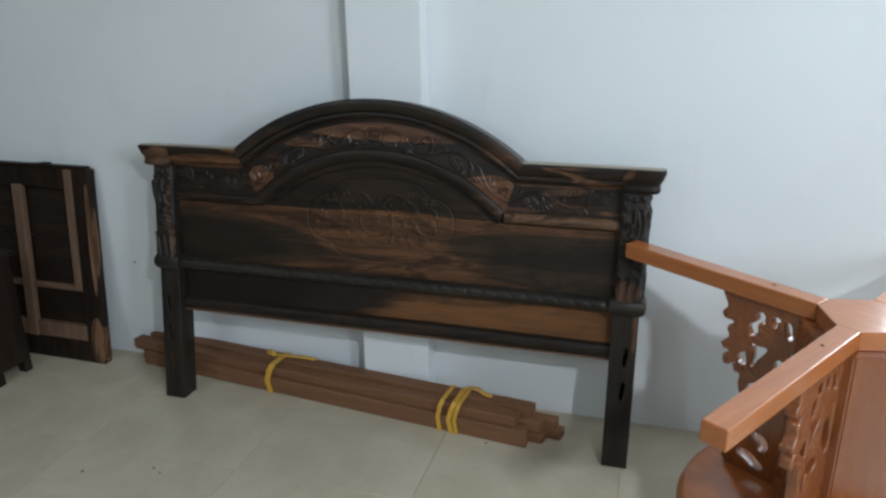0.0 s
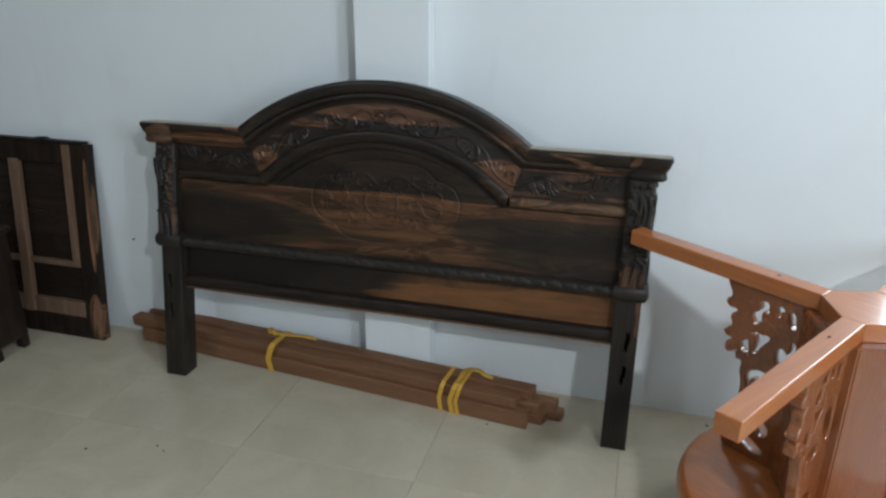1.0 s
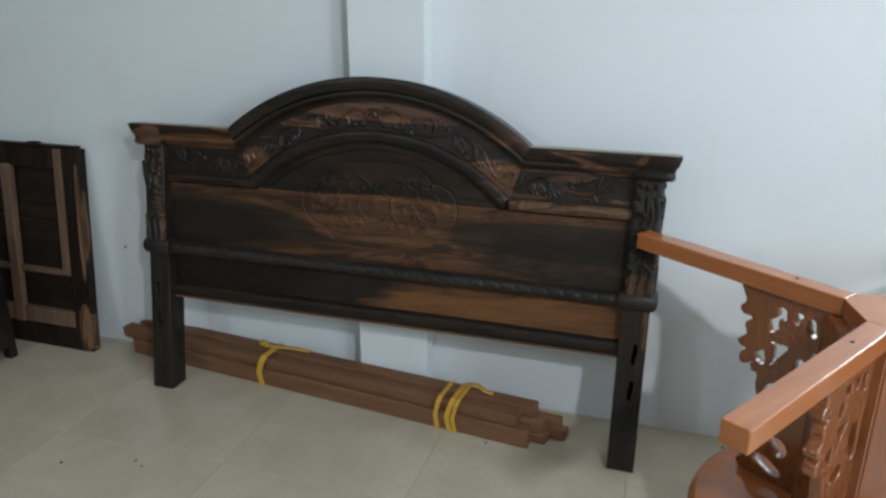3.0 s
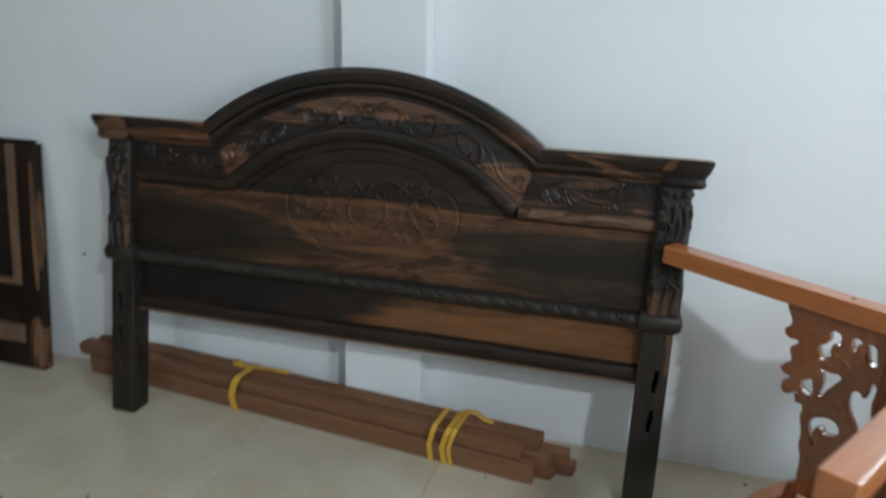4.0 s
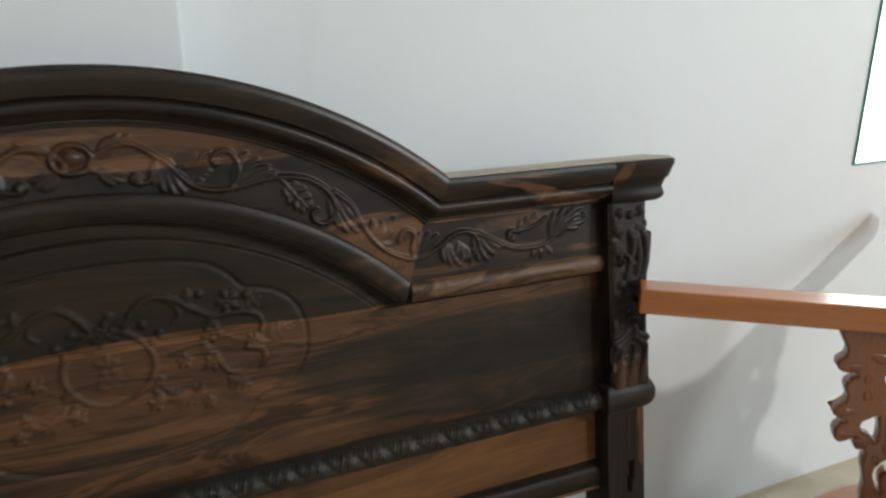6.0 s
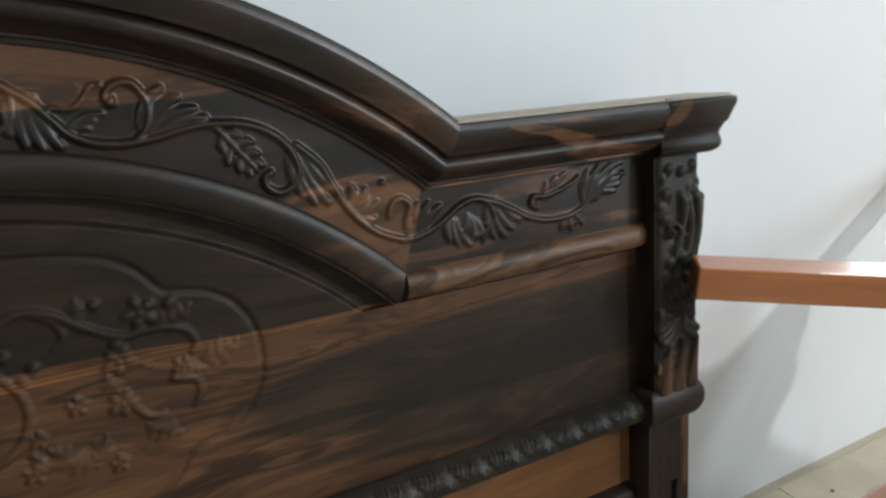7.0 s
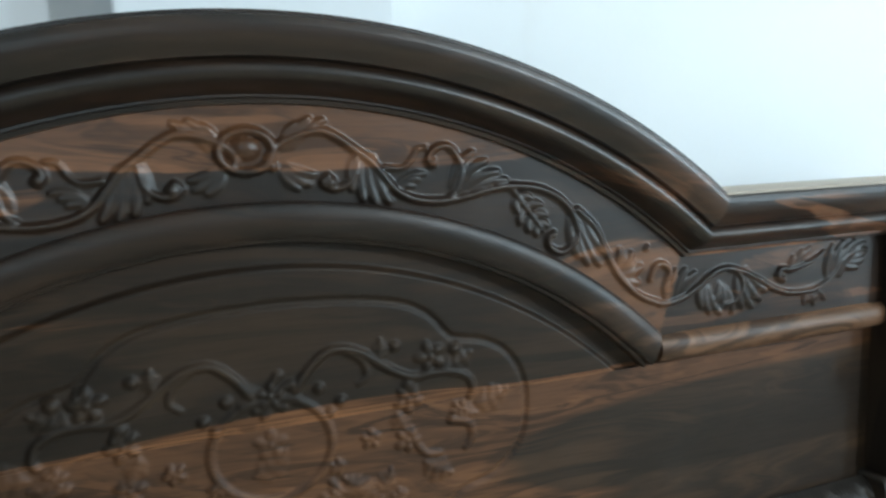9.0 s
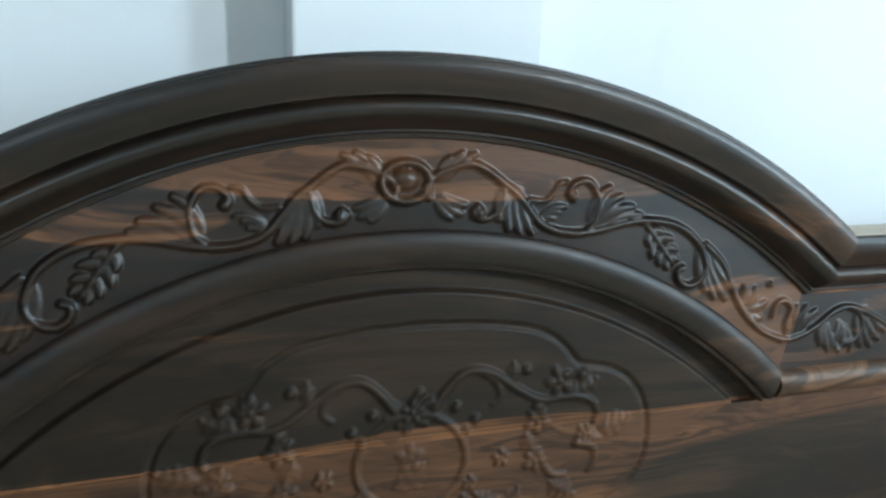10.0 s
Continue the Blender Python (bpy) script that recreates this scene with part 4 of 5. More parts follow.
def build_posts():
    for sign in (1, -1):
        # leg with two mortises
        def rect(u0, u1, v0, v1):
            a, b = sorted((sign * u0, sign * u1))
            return [(a, v0), (b, v0), (b, v1), (a, v1)]
        def slot(u, v):
            """A rail mortise chopped in two offset cuts."""
            pts = [(u - 0.002, v - 0.002), (u + 0.017, v - 0.002), (u + 0.017, v + 0.026), (u + 0.022, v + 0.026), (u + 0.022, v + 0.076), (u + 0.002, v + 0.076), (u + 0.002, v + 0.044), (u - 0.002, v + 0.044)]
            return [(sign * x, z) for x, z in (pts if sign > 0 else pts[::-1])]
        mortises = [slot(0.935, 0.384), slot(0.933, 0.256)]
        leg_ob = outline_solid("post", rect(0.8925, 0.9765, 0.0035, 0.5965), mortises, -0.018, 0.074, POST_W, headboard, "dark square post with two bed-rail slots" if sign > 0 else "dark square post with worn brown edges and two slots", 0.0035, straight=True)
        # Dark plates added behind the slots so no bright wall shows through.
        for v0, v1 in ((0.378, 0.468), (0.250, 0.340)):
            part("mortise_back", box(*sorted((sign * 0.924, sign * 0.966)), 0.0745, 0.079, v0, v1), HOLE, leg_ob)
        build_carved_post(sign, leg_ob)
    lower = Relief(-0.893, 0.893, 0.44, 0.592, 0.03)
    lower.mesh("lower_panel", lambda s, r: (s, r), lambda s, r: 0.030 + 0 * s, LOW_W, headboard, "plain lower panel, dark at one end and orange-brown at the other", back=0.055)
    prof = [(0.400, 0.060), (0.400, 0.016), (0.403, 0.011)] + [(0.427 - 0.022 * math.cos(a), 0.010 - 0.008 * math.sin(a)) for a in np.linspace(0.2, math.pi - 0.2, 9)] + [(0.451, 0.013), (0.458, 0.026), (0.460, 0.060)]
    loops = [[(u, d + 0.006, v + 0.0015 * math.sin(u * 6)) for v, d in prof] for u in np.linspace(-0.892, 0.892, 30)]
    sweep_solid("bottom_rail", loops, RAIL_W, headboard, "dark rounded bottom rail")
    part("rail_lip", box(-0.8905, 0.8905, 0.018, 0.056, 0.3925, 0.3995, 0.0015, 1), RAW_LIP, headboard, "raw brown lip under the bottom rail")
    backing = box(-0.89, 0.89, 0.046, 0.062, 0.45, 1.02)
    part("back_board", backing, RAIL_W, headboard)
    half = 0.56
    pts = [(AC - half, 1.015), (AC + half, 1.015)] + [(AC + (AR - 0.06) * math.sin(a), AV + (AR - 0.06) * math.cos(a)) for a in np.linspace(0.72, -0.72, 40)]
    bm = bmesh.new()
    front = [bm.verts.new((u, 0.026, v)) for u, v in pts]
    rear = [bm.verts.new((u, 0.038, v)) for u, v in pts]
    bm.faces.new(front), bm.faces.new(rear[::-1])
    for i in range(len(pts)):
        k = (i + 1) % len(pts)
        bm.faces.new((front[i], rear[i], rear[k], front[k]))
    part("arch_back", bm, RAIL_W, headboard)


PALE_TOP = plain_wood("raw pale top edge", (0.46, 0.40, 0.32), (0.36, 0.30, 0.235), "x", 0.55, 0.0, 1.0, 0.3)


def build_top_edge():
    """Unfinished pale wood along the upper edge of the cornice and the capitals."""
    for line, material, label in zip(cornice_path(-0.0004), (PALE_TOP, CORNICE_A, PALE_TOP), ("raw pale wood top edge", "dark rounded upper rim", "raw pale wood top edge")):
        loops = [[(u, 0.033, v), (u, -0.0475, v), (u, -0.0475, v + 0.0036), (u, 0.033, v + 0.0036)] for u, v in line]
        sweep_solid("top_edge", loops, material, headboard, label)
    for sign in (1, -1):
        pts = [(0.8945, 0.034), (0.8945, -0.049), (1.005, -0.062), (1.014, -0.060), (1.022, -0.053), (1.026, -0.042), (1.026, 0.034)]
        pts = [(sign * u, d) for u, d in (pts if sign > 0 else pts[::-1])]
        loops = [[(u, d, v) for u, d in pts] for v in (1.0901, 1.0936)]
        sweep_solid("capital_top", loops, PALE_TOP, headboard, "raw pale wood top", smooth=False)


build_cornice()
build_top_edge()
for side_sign in (1, -1):
    build_capital(side_sign)
    build_torus(side_sign)
build_band()
build_frieze()
build_panel()
build_belt()
build_posts()

# ------------------------------------------------------------------ pedestal table base
CX, CY = 1.554, -0.498
ARM_TOP = 0.838
base_turn = math.degrees(math.atan2(0.592, -0.806))
table_base = thing("table_base", pose(CX * U, CY * U, 0.0257 * U, 0, 0, base_turn) @ Matrix.Scale(0.9845, 4), "varnished orange-brown carved pedestal table base without its top", "table base")


def turned(a):
    return Matrix.Rotation(radians(a), 4, "Z")


def build_arm(angle, length):
    bm = bmesh.new()
    pts = [(0.118, -0.030), (length, -0.030), (length, 0.030), (0.118, 0.030)]
    lo = [bm.verts.new((x, y, ARM_TOP - 0.052)) for x, y in pts]
    hi = [bm.verts.new((x, y, ARM_TOP)) for x, y in pts]
    bm.faces.new(lo[::-1]), bm.faces.new(hi)
    for i in range(4):
        k = (i + 1) % 4
        bm.faces.new((lo[i], lo[k], hi[k], hi[i]))
    bmesh.ops.bevel(bm, geom=bm.edges[:], offset=0.0045, segments=3, profile=0.6, affect="EDGES")
    bm.transform(turned(angle))
    arm = part("arm", bm, VARNISH if angle in (0, 180) else VARNISH_CROSS, table_base, "glossy orange-brown top arm")
    m = turned(angle)
    hole = bmesh.new()
    bmesh.ops.create_cone(hole, cap_ends=True, segments=12, radius1=0.0045, radius2=0.0045, depth=0.002)
    hole.transform(m @ Matrix.Translation((0.262, -0.004, ARM_TOP + 0.0006)))
    part("screw_hole", hole, HOLE, arm, "dark screw hole")


def build_base():
    for angle, length in ((0, 0.778), (94.2, 0.765), (180, 0.77), (274.2, 0.77)):
        build_arm(angle, length)
    # chamfered hub joining the arms
    ring = []
    for a in (0, 94.2, 180, 274.2):
        for side in (-0.030, 0.030):
            q = turned(a) @ Vector((0.1175, side, 0))
            ring.append((q.x, q.y))
    bm = bmesh.new()
    lo = [bm.verts.new((x, y, ARM_TOP - 0.053)) for x, y in ring]
    hi = [bm.verts.new((x, y, ARM_TOP - 0.0008)) for x, y in ring]
    bm.faces.new(lo[::-1]), bm.faces.new(hi)
    for i in range(8):
        k = (i + 1) % 8
        bm.faces.new((lo[i], lo[k], hi[k], hi[i]))
    bmesh.ops.bevel(bm, geom=bm.edges[:], offset=0.002, segments=1, affect="EDGES")
    part("hub", bm, VARNISH, table_base)
    bm = bmesh.new()
    lo = [bm.verts.new((1.32 * x, 1.32 * y, 0.211)) for x, y in ring]
    hi = [bm.verts.new((1.32 * x, 1.32 * y, ARM_TOP - 0.0535)) for x, y in ring]
    bm.faces.new(lo[::-1]), bm.faces.new(hi)
    for i in range(8):
        k = (i + 1) % 8
        bm.faces.new((lo[i], lo[k], hi[k], hi[i]))
    bmesh.ops.bevel(bm, geom=[e for e in bm.edges], offset=0.004, segments=2, affect="EDGES")
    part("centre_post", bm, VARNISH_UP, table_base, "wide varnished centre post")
    # pierced brackets under the arms
    outline = [(0.150, 0.786), (0.250, 0.786), (0.402, 0.786), (0.394, 0.758), (0.387, 0.745), (0.387, 0.729), (0.400, 0.713), (0.394, 0.699), (0.380, 0.695), (0.367, 0.696), (0.360, 0.689), (0.366, 0.681), (0.376, 0.673), (0.378, 0.660), (0.372, 0.647), (0.373, 0.632), (0.384, 0.621), (0.391, 0.605), (0.383, 0.597), (0.370, 0.594), (0.365, 0.588), (0.380, 0.576), (0.383, 0.560), (0.376, 0.545), (0.360, 0.549), (0.344, 0.559), (0.339, 0.554), (0.343, 0.544), (0.340, 0.532), (0.326, 0.532), (0.322, 0.494), (0.312, 0.454), (0.312, 0.421), (0.303, 0.386), (0.302, 0.347), (0.306, 0.306), (0.318, 0.300), (0.328, 0.255), (0.346, 0.225), (0.250, 0.210), (0.150, 0.210), (0.146, 0.350), (0.146, 0.600)]
    holes = []
    holes.append([(0.292, 0.746), (0.268, 0.749), (0.263, 0.733), (0.264, 0.713), (0.277, 0.716), (0.282, 0.705), (0.280, 0.680), (0.301, 0.663), (0.311, 0.676), (0.316, 0.690), (0.311, 0.704), (0.295, 0.716)])
    holes.append([(0.245, 0.745), (0.217, 0.747), (0.224, 0.728), (0.230, 0.713), (0.238, 0.719), (0.245, 0.733)])
    holes.append([(0.206, 0.744), (0.187, 0.745), (0.178, 0.718), (0.176, 0.693), (0.188, 0.693), (0.201, 0.708), (0.205, 0.725)])
    holes.append([(0.305, 0.639), (0.294, 0.644), (0.275, 0.643), (0.246, 0.642), (0.256, 0.617), (0.270, 0.596), (0.291, 0.566), (0.290, 0.590), (0.291, 0.616), (0.297, 0.629)])
    holes.append([(0.342, 0.585), (0.325, 0.603), (0.314, 0.609), (0.308, 0.594), (0.304, 0.564), (0.308, 0.547), (0.319, 0.559), (0.332, 0.565)])
    holes.append([(0.220, 0.609), (0.208, 0.623), (0.197, 0.620), (0.188, 0.612), (0.183, 0.628), (0.180, 0.649), (0.173, 0.656), (0.168, 0.603), (0.168, 0.503), (0.185, 0.504), (0.197, 0.526), (0.215, 0.555), (0.222, 0.584)])
    holes.append([(0.303, 0.482), (0.295, 0.504), (0.276, 0.518), (0.251, 0.524), (0.233, 0.517), (0.225, 0.500), (0.227, 0.487), (0.260, 0.473), (0.275, 0.486), (0.283, 0.476), (0.283, 0.455), (0.277, 0.433), (0.288, 0.439), (0.298, 0.460)])
    holes.append([(0.262, 0.345), (0.235, 0.360), (0.205, 0.345), (0.203, 0.310), (0.222, 0.300), (0.242, 0.318)])
    holes.append([(0.300, 0.275), (0.268, 0.285), (0.232, 0.272), (0.205, 0.245), (0.230, 0.233), (0.262, 0.243)])
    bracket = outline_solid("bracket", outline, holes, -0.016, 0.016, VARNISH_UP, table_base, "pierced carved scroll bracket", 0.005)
    rng = random.Random(11)
    spots = [(0.332, 0.730, 0.3), (0.369, 0.706, 0.1), (0.344, 0.686, 1.4), (0.339, 0.651, 1.3), (0.378, 0.610, 0.1), (0.355, 0.612, 0.3), (0.371, 0.561, 0.2), (0.333, 0.546, 0.4), (0.267, 0.690, 0.8), (0.284, 0.662, 0.1), (0.252, 0.724, 1.5), (0.244, 0.677, 0.7), (0.218, 0.690, 0.2), (0.215, 0.721, 1.2), (0.191, 0.672, 0.1), (0.230, 0.662, 1.0), (0.268, 0.556, 0.6), (0.287, 0.539, 0.9), (0.240, 0.567, 0.8), (0.303, 0.511, 1.4), (0.251, 0.441, 1.2), (0.284, 0.394, 1.5)]
    for u, v, a in spots:
        for side in (-1, 1):
            bm = bmesh.new()
            bmesh.ops.create_icosphere(bm, subdivisions=2, radius=1.0)
            ww, hh = rng.uniform(0.014, 0.021), rng.uniform(0.004, 0.006)
            for w in bm.verts:
                x, z = w.co.x * ww, w.co.z * 0.55 * ww * (1 - 0.45 * w.co.x)
                lift = hh * (w.co.y - 0.35 * math.exp(-(w.co.z / 0.25) ** 2) * np.sign(w.co.y) * abs(w.co.y))
                w.co = Vector((u + x * math.cos(a) - z * math.sin(a), side * 0.0138 + lift, v + x * math.sin(a) + z * math.cos(a)))
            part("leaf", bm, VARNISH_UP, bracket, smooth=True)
    for angle in (94.2, 180, 274.2):
        copy_thing(bracket, turned(angle))
    # round foot plate with softened rim on a plinth
    prof = [(0.0, 0.125), (0.30, 0.125), (0.402, 0.127), (0.417, 0.136), (0.423, 0.160), (0.423, 0.184), (0.416, 0.203), (0.402, 0.210), (0.0, 0.210)]
    n = 72
    verts = [(r * math.cos(2 * math.pi * i / n), r * math.sin(2 * math.pi * i / n), z) for r, z in prof[1:-1] for i in range(n)]
    faces = []
    for k in range(len(prof) - 3):
        for i in range(n):
            j = (i + 1) % n
            faces.append((k * n + i, k * n + j, (k + 1) * n + j, (k + 1) * n + i))
    faces.append(tuple(range(n))[::-1])
    faces.append(tuple((len(prof) - 3) * n + i for i in range(n)))
    plate = link_mesh("foot_plate", verts, faces, VARNISH, table_base, "round varnished foot plate", smooth=True)
    plate.data.set_sharp_from_angle(angle=radians(50))
    for a in (0, 94.2, 180, 274.2):
        foot = box(0.22, 0.37, -0.045, 0.045, -0.0258, 0.1245, 0.012, 2)
        foot.transform(turned(a))
        part("foot", foot, VARNISH, table_base)


build_base()

# ------------------------------------------------------------------ bundle of sawn strips
bundle_turn = math.degrees(math.atan2(-0.21, 2.0))
timber_bundle = thing("timber_bundle", pose(-0.33 * U, 0.082 * U, 0, 0, 0, bundle_turn), "bundle of sawn brown timber strips tied with yellow straps", "timber bundle")


def build_bundle():
    rng = random.Random(3)
    rows = [  # y, z, half width, half height, start, end
        (-0.053, 0.036, 0.023, 0.035, -0.93, 0.945), (-0.007, 0.022, 0.021, 0.021, -0.98, 1.000), (0.040, 0.022, 0.022, 0.021, -0.92, 1.060),
        (-0.006, 0.065, 0.021, 0.021, -1.02, 0.985), (0.042, 0.064, 0.022, 0.020, -0.90, 1.035),
        (-0.0305, 0.0925, 0.028, 0.0205, -1.00, 0.900), (0.028, 0.107, 0.030, 0.0205, -0.95, 0.945),
    ]
    for y, z, a, b, s, e in rows:
        bm = box(s, e, y - a, y + a, z - b, z + b, 0.0025, 1)
        bm.transform(Matrix.Rotation(rng.uniform(-0.003, 0.003), 4, "Z") @ Matrix.Rotation(rng.uniform(-0.003, 0.003), 4, "Y"))
        lean_end = rng.uniform(-0.25, 0.25)
        for v in bm.verts:
            if abs(v.co.x - e) < 0.02 or abs(v.co.x - s) < 0.02:
                v.co.x += lean_end * (v.co.y - y) + rng.uniform(-0.002, 0.002)
            v.co.z = max(v.co.z, 0.001)
        part("strip", bm, SAWN, timber_bundle)

    def tie(x, slant, w):
        hull = [(-0.081, -0.001), (-0.0825, 0.060), (-0.081, 0.112), (-0.062, 0.1315), (0.056, 0.1315), (0.073, 0.088), (0.071, 0.0005)]
        bm = bmesh.new()
        t = 0.0018
        rows_in, rows_out = [], []
        for y, z in hull:
            dx = slant * (z - 0.06 if z > 0.06 else 0.65 * (0.06 - z))
            cy, cz = y, z - 0.06
            ln = math.hypot(cy, cz)
            oy, oz = y + cy / ln * t, max(0.0004, z + cz / ln * t)
            rows_in.append([bm.verts.new((x + dx + s, y, max(0.0004, z))) for s in (-w, w)])
            rows_out.append([bm.verts.new((x + dx + s, oy, oz)) for s in (-w, w)])
        n = len(hull)
        for i in range(n):
            k = (i + 1) % n
            bm.faces.new((rows_out[i][0], rows_out[i][1], rows_out[k][1], rows_out[k][0]))
            bm.faces.new((rows_in[i][1], rows_in[i][0], rows_in[k][0], rows_in[k][1]))
            bm.faces.new((rows_out[i][1], rows_in[i][1], rows_in[k][1], rows_out[k][1]))
            bm.faces.new((rows_in[i][0], rows_out[i][0], rows_out[k][0], rows_in[k][0]))
        return part("strap", bm, STRAP, timber_bundle, "yellow plastic strap")

    def tail(pts, w):
        """A loose strap end lying on the strips."""
        bm = bmesh.new()
        rows_v = []
        for x, y, z in pts:
            rows_v.append([bm.verts.new((x, y + s, z + q)) for s, q in ((-w, 0), (w, 0), (w, 0.0016), (-w, 0.0016))])
        for a, b in zip(rows_v, rows_v[1:]):
            for i in range(4):
                k = (i + 1) % 4
                bm.faces.new((a[i], a[k], b[k], b[i]))
        bm.faces.new(rows_v[0][::-1]), bm.faces.new(rows_v[-1])
        part("strap_end", bm, STRAP, timber_bundle, "loose yellow strap end", smooth=True)

    tie(-0.225, 0.30, 0.014)
    tail([(-0.235, 0.005, 0.136), (-0.26, 0.02, 0.146), (-0.29, 0.03, 0.142), (-0.27, 0.01, 0.137), (-0.20, 0.02, 0.135), (-0.12, 0.035, 0.137), (-0.05, 0.045, 0.132)], 0.012)
    tie(0.584, 0.22, 0.009)
    tie(0.630, 0.30, 0.010)
    tie(0.654, 0.26, 0.008)
    tail([(0.64, 0.02, 0.134), (0.67, 0.03, 0.150), (0.71, 0.035, 0.152), (0.74, 0.03, 0.137), (0.775, 0.03, 0.132)], 0.012)


build_bundle()

# ------------------------------------------------------------------ framed bed panel seen from behind
PANEL_DARK = ebony("ebony framed panel", [(-0.018, 0.60, 0.015, 0.27, 1.0), (-0.026, 0.10, 0.036, 0.13, 1.0)], -0.34, along="z", rough=0.5, brown=(0.20, 0.105, 0.056), figure=0.5, drift=0.12, gloss=0.25)
PANEL_BOARD = ebony("ebony inset boards", [], -0.22, rough=0.5, figure=0.8)
BATTEN = plain_wood("pale brown batten", (0.18, 0.105, 0.062), (0.12, 0.066, 0.038), "z", 0.6, 0.0, 1.0, 0.4)
bed_panel = thing("bed_panel", pose(-1.446 * U, 0.048 * U, 0, -6.0), "dark framed wooden bed panel, back side out, leaning against the wall", "bed panel")


def build_bed_panel():
    def bit(name, x0, x1, y0, y1, z0, z1, m, label="", bevel=0.004):
        return part(name, box(x0, x1, y0, y1, z0, z1, bevel, 2), m, bed_panel, label)
    bit("stile", -0.088, 0.0, 0.0, 0.050, 0.0, 0.930, PANEL_DARK, "dark stile with worn brown edges")
    bit("stile", -1.40, -1.31, 0.0, 0.050, 0.0, 0.930, PANEL_DARK)
    bit("top_rail", -1.309, -0.089, 0.002, 0.048, 0.835, 0.928, PANEL_DARK, "dark top rail")
    bit("bottom_rail", -1.309, -0.089, 0.002, 0.048, 0.0, 0.105, PANEL_DARK, "dark bottom rail")
    bit("edge_batten", -0.128, -0.0885, -0.006, 0.030, 0.36, 0.926, BATTEN, "pale brown batten")
    for x in (-0.405, -0.80, -1.18):
        bit("batten", x - 0.022, x + 0.030, -0.010, 0.020, 0.106, 0.845, BATTEN, "pale brown upright batten")
    bit("ledge", -1.309, -0.089, 0.004, 0.030, 0.350, 0.376, BATTEN, "thin pale brown crosspiece")
    bit("ledge", -1.309, -0.089, 0.001, 0.034, 0.106, 0.180, BATTEN, "brown crosspiece")
    for z0, z1 in ((0.107, 0.35), (0.352, 0.60), (0.602, 0.836)):
        bit("board", -1.309, -0.089, 0.031, 0.044, z0, z1, PANEL_BOARD)
    bit("capping", -1.42, -0.012, -0.004, 0.040, 0.931, 0.943, PANEL_DARK, "thin dark capping strip")
    bit("capping_knot", -0.27, -0.22, -0.002, 0.036, 0.9435, 0.951, PANEL_DARK)


build_bed_panel()

# ------------------------------------------------------------------ low dark cabinet at the room's side
cabinet = thing("dark_cabinet", pose(-1.745 * U, -0.275 * U, 0), "low dark-stained wooden cabinet on short feet", "cabinet")


def build_cabinet():
    CAB = ebony("ebony cabinet", [], -0.30, along="z", rough=0.45, figure=0.7)
    part("body", box(-0.62, -0.006, 0.004, 0.20, 0.06, 0.565, 0.005, 2), CAB, cabinet)
    part("top", box(-0.64, 0.012, -0.012, 0.215, 0.566, 0.592, 0.006, 2), CAB, cabinet, "dark top board")
    for x in (-0.615, -0.05):
        for y in (0.008, 0.16):
            part("foot", box(x, x + 0.045, y, y + 0.04, 0.0, 0.059, 0.004, 1), CAB, cabinet)
    part("door", box(-0.58, -0.05, -0.008, 0.003, 0.09, 0.54, 0.004, 1), CAB, cabinet)


build_cabinet()

# ------------------------------------------------------------------ small marks
GREEN = simple("green window edging", (0.10, 0.32, 0.24), 0.4)


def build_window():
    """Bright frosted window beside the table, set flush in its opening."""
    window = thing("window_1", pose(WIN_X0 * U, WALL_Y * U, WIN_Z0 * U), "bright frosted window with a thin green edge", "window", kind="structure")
    w, h, e = WIN_X1 - WIN_X0, WIN_Z1 - WIN_Z0, 0.0055
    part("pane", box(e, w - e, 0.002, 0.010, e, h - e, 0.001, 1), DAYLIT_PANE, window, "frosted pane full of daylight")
    for x0, x1, z0, z1 in ((0.0005, w - 0.0005, 0.0005, e), (0.0005, w - 0.0005, h - e, h - 0.0005), (0.0005, e, e, h - e), (w - e, w - 0.0005, e, h - e)):
        part("window_frame", box(x0, x1, -0.007, 0.030, z0, z1, 0.001, 1), GREEN, window, "thin green edge strip")


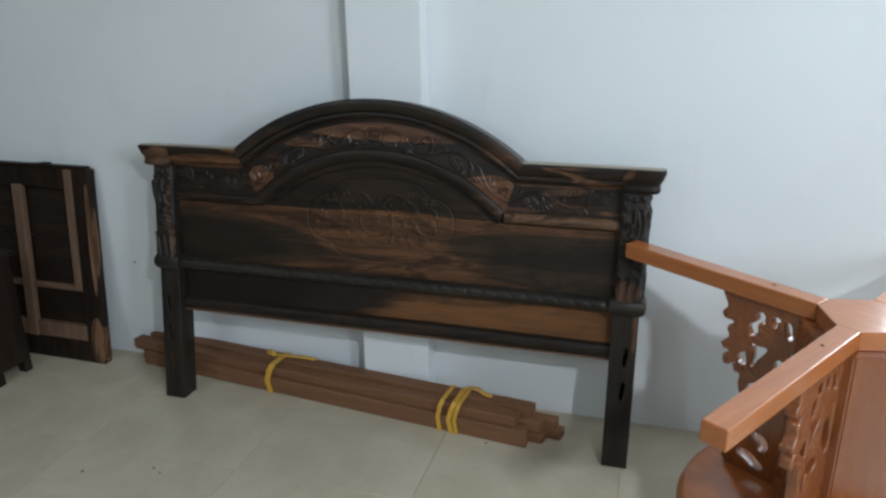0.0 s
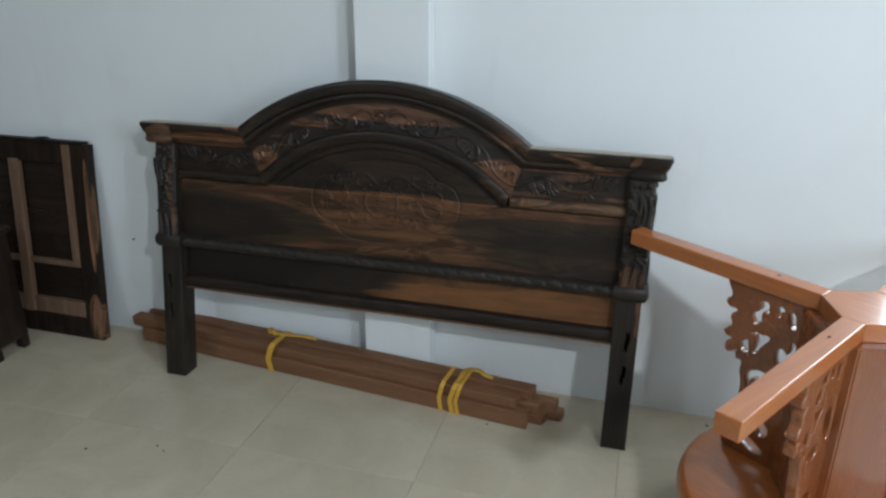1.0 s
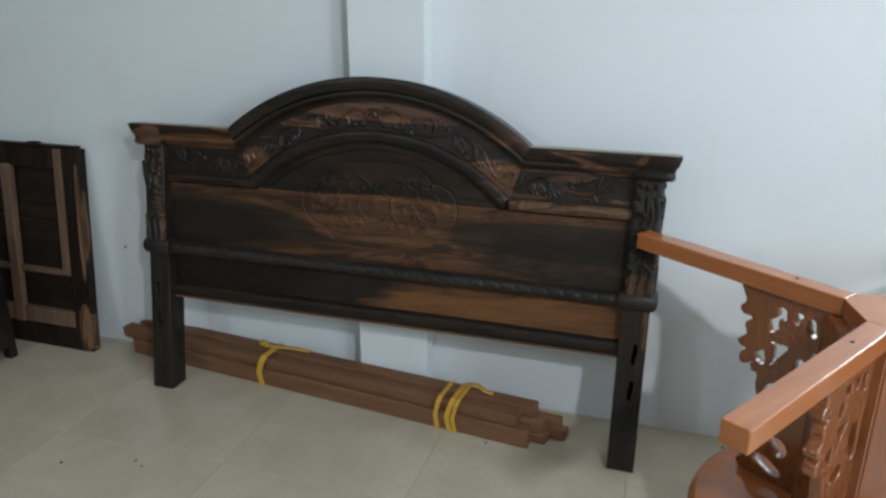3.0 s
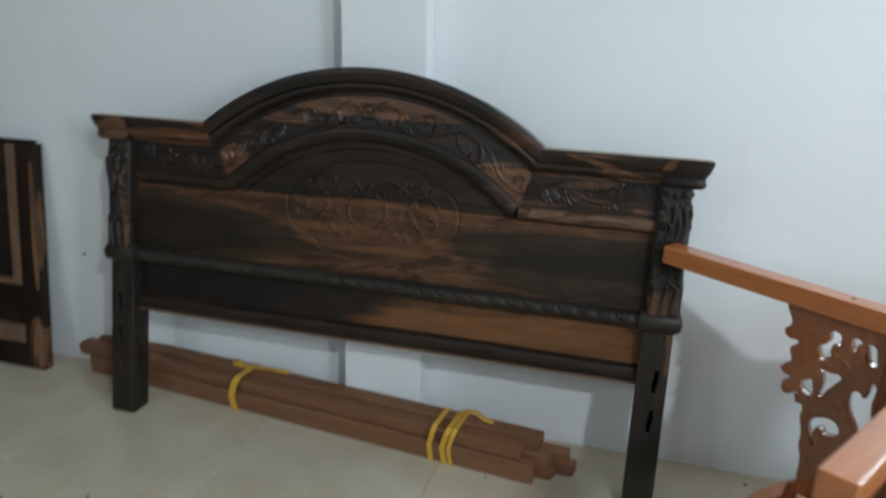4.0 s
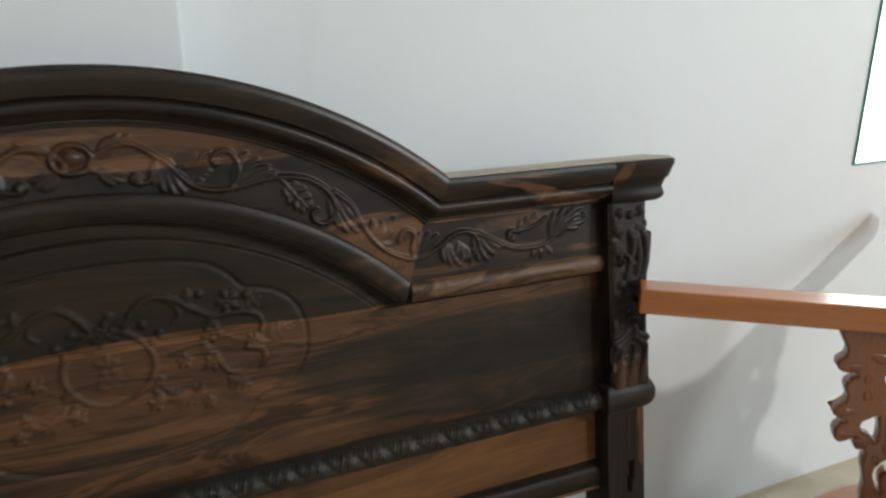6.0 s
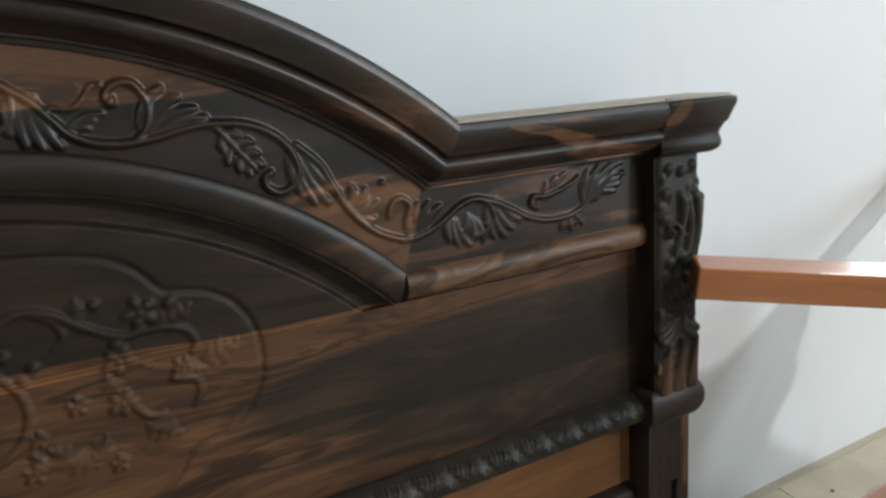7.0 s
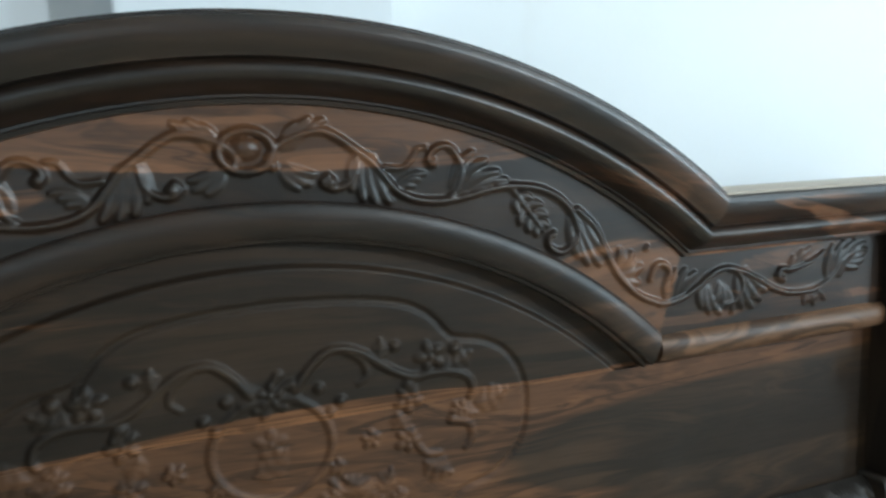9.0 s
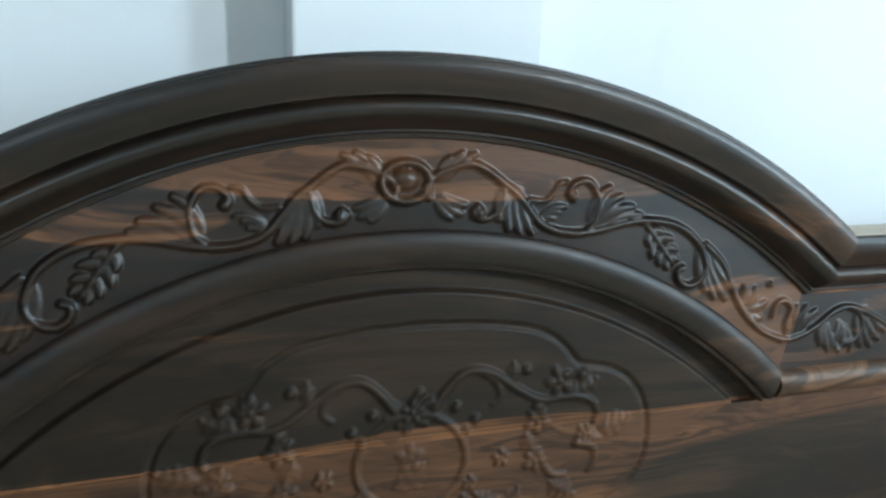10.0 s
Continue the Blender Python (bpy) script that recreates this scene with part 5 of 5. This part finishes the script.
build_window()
nail = bmesh.new()
bmesh.ops.create_cone(nail, cap_ends=True, segments=10, radius1=0.0035, radius2=0.0025, depth=0.012)
nail.transform(Matrix.Translation((-1.314, WALL_Y - 0.005, 0.478)) @ Matrix.Rotation(radians(90), 4, "X"))
tagged(part("nail", nail, HOLE), "small dark nail in the white wall", "nail")

crumb_rng = random.Random(9)
for cx, cy, size in ((-0.943, -0.671, 0.006), (-0.70, -0.58, 0.005), (0.452, -0.10, 0.005), (1.62, 0.02, 0.007), (1.75, 0.10, 0.006), (1.28, 0.13, 0.006), (-0.66, -0.60, 0.004), (0.98, 0.10, 0.005)):
    bm = bmesh.new()
    bmesh.ops.create_icosphere(bm, subdivisions=1, radius=1.0)
    for v in bm.verts:
        k = 1 + crumb_rng.uniform(-0.3, 0.3)
        v.co = Vector((cx + v.co.x * size * k, cy + v.co.y * size * k, 0.5 * size + 0.45 * size * v.co.z))
    tagged(part("crumb", bm, GRIME), "dark crumb of dirt on the floor tiles", "debris", group="crumbs on the floor")

# ------------------------------------------------------------------ floor tiles
floor = tagged(link_mesh("floor", *box_data(X0, X1, Y0, WALL_Y + 0.01, -0.06, -0.0035), GROUT), "polished cream floor tiles with thin grout joints", "floor", kind="structure")
PITCH = 0.6 / U
tile_mesh = None
for i in range(-6, 9):
    for j in range(-9, 2):
        x, y = -1.085 + i * PITCH, -0.500 + j * PITCH
        x0, x1, y0, y1 = max(x, X0), min(x + PITCH, X1), max(y, Y0), min(y + PITCH, WALL_Y)
        if x1 - x0 < 0.05 or y1 - y0 < 0.05:
            continue
        g = 0.0009
        if x1 - x0 > PITCH - 1e-6 and y1 - y0 > PITCH - 1e-6 and tile_mesh is not None:
            ob = new("tile", tile_mesh)
            ob.parent = floor
            ob.location = (x * U, y * U, 0)
            continue
        bm = box(g, x1 - x0 - g, g, y1 - y0 - g, -0.0085, 0.0, 0.0012, 1)
        ob = part("tile", bm, TILE, floor)
        ob.location = (x0 * U, y0 * U, 0)
        if x1 - x0 > PITCH - 1e-6 and y1 - y0 > PITCH - 1e-6:
            tile_mesh = ob.data
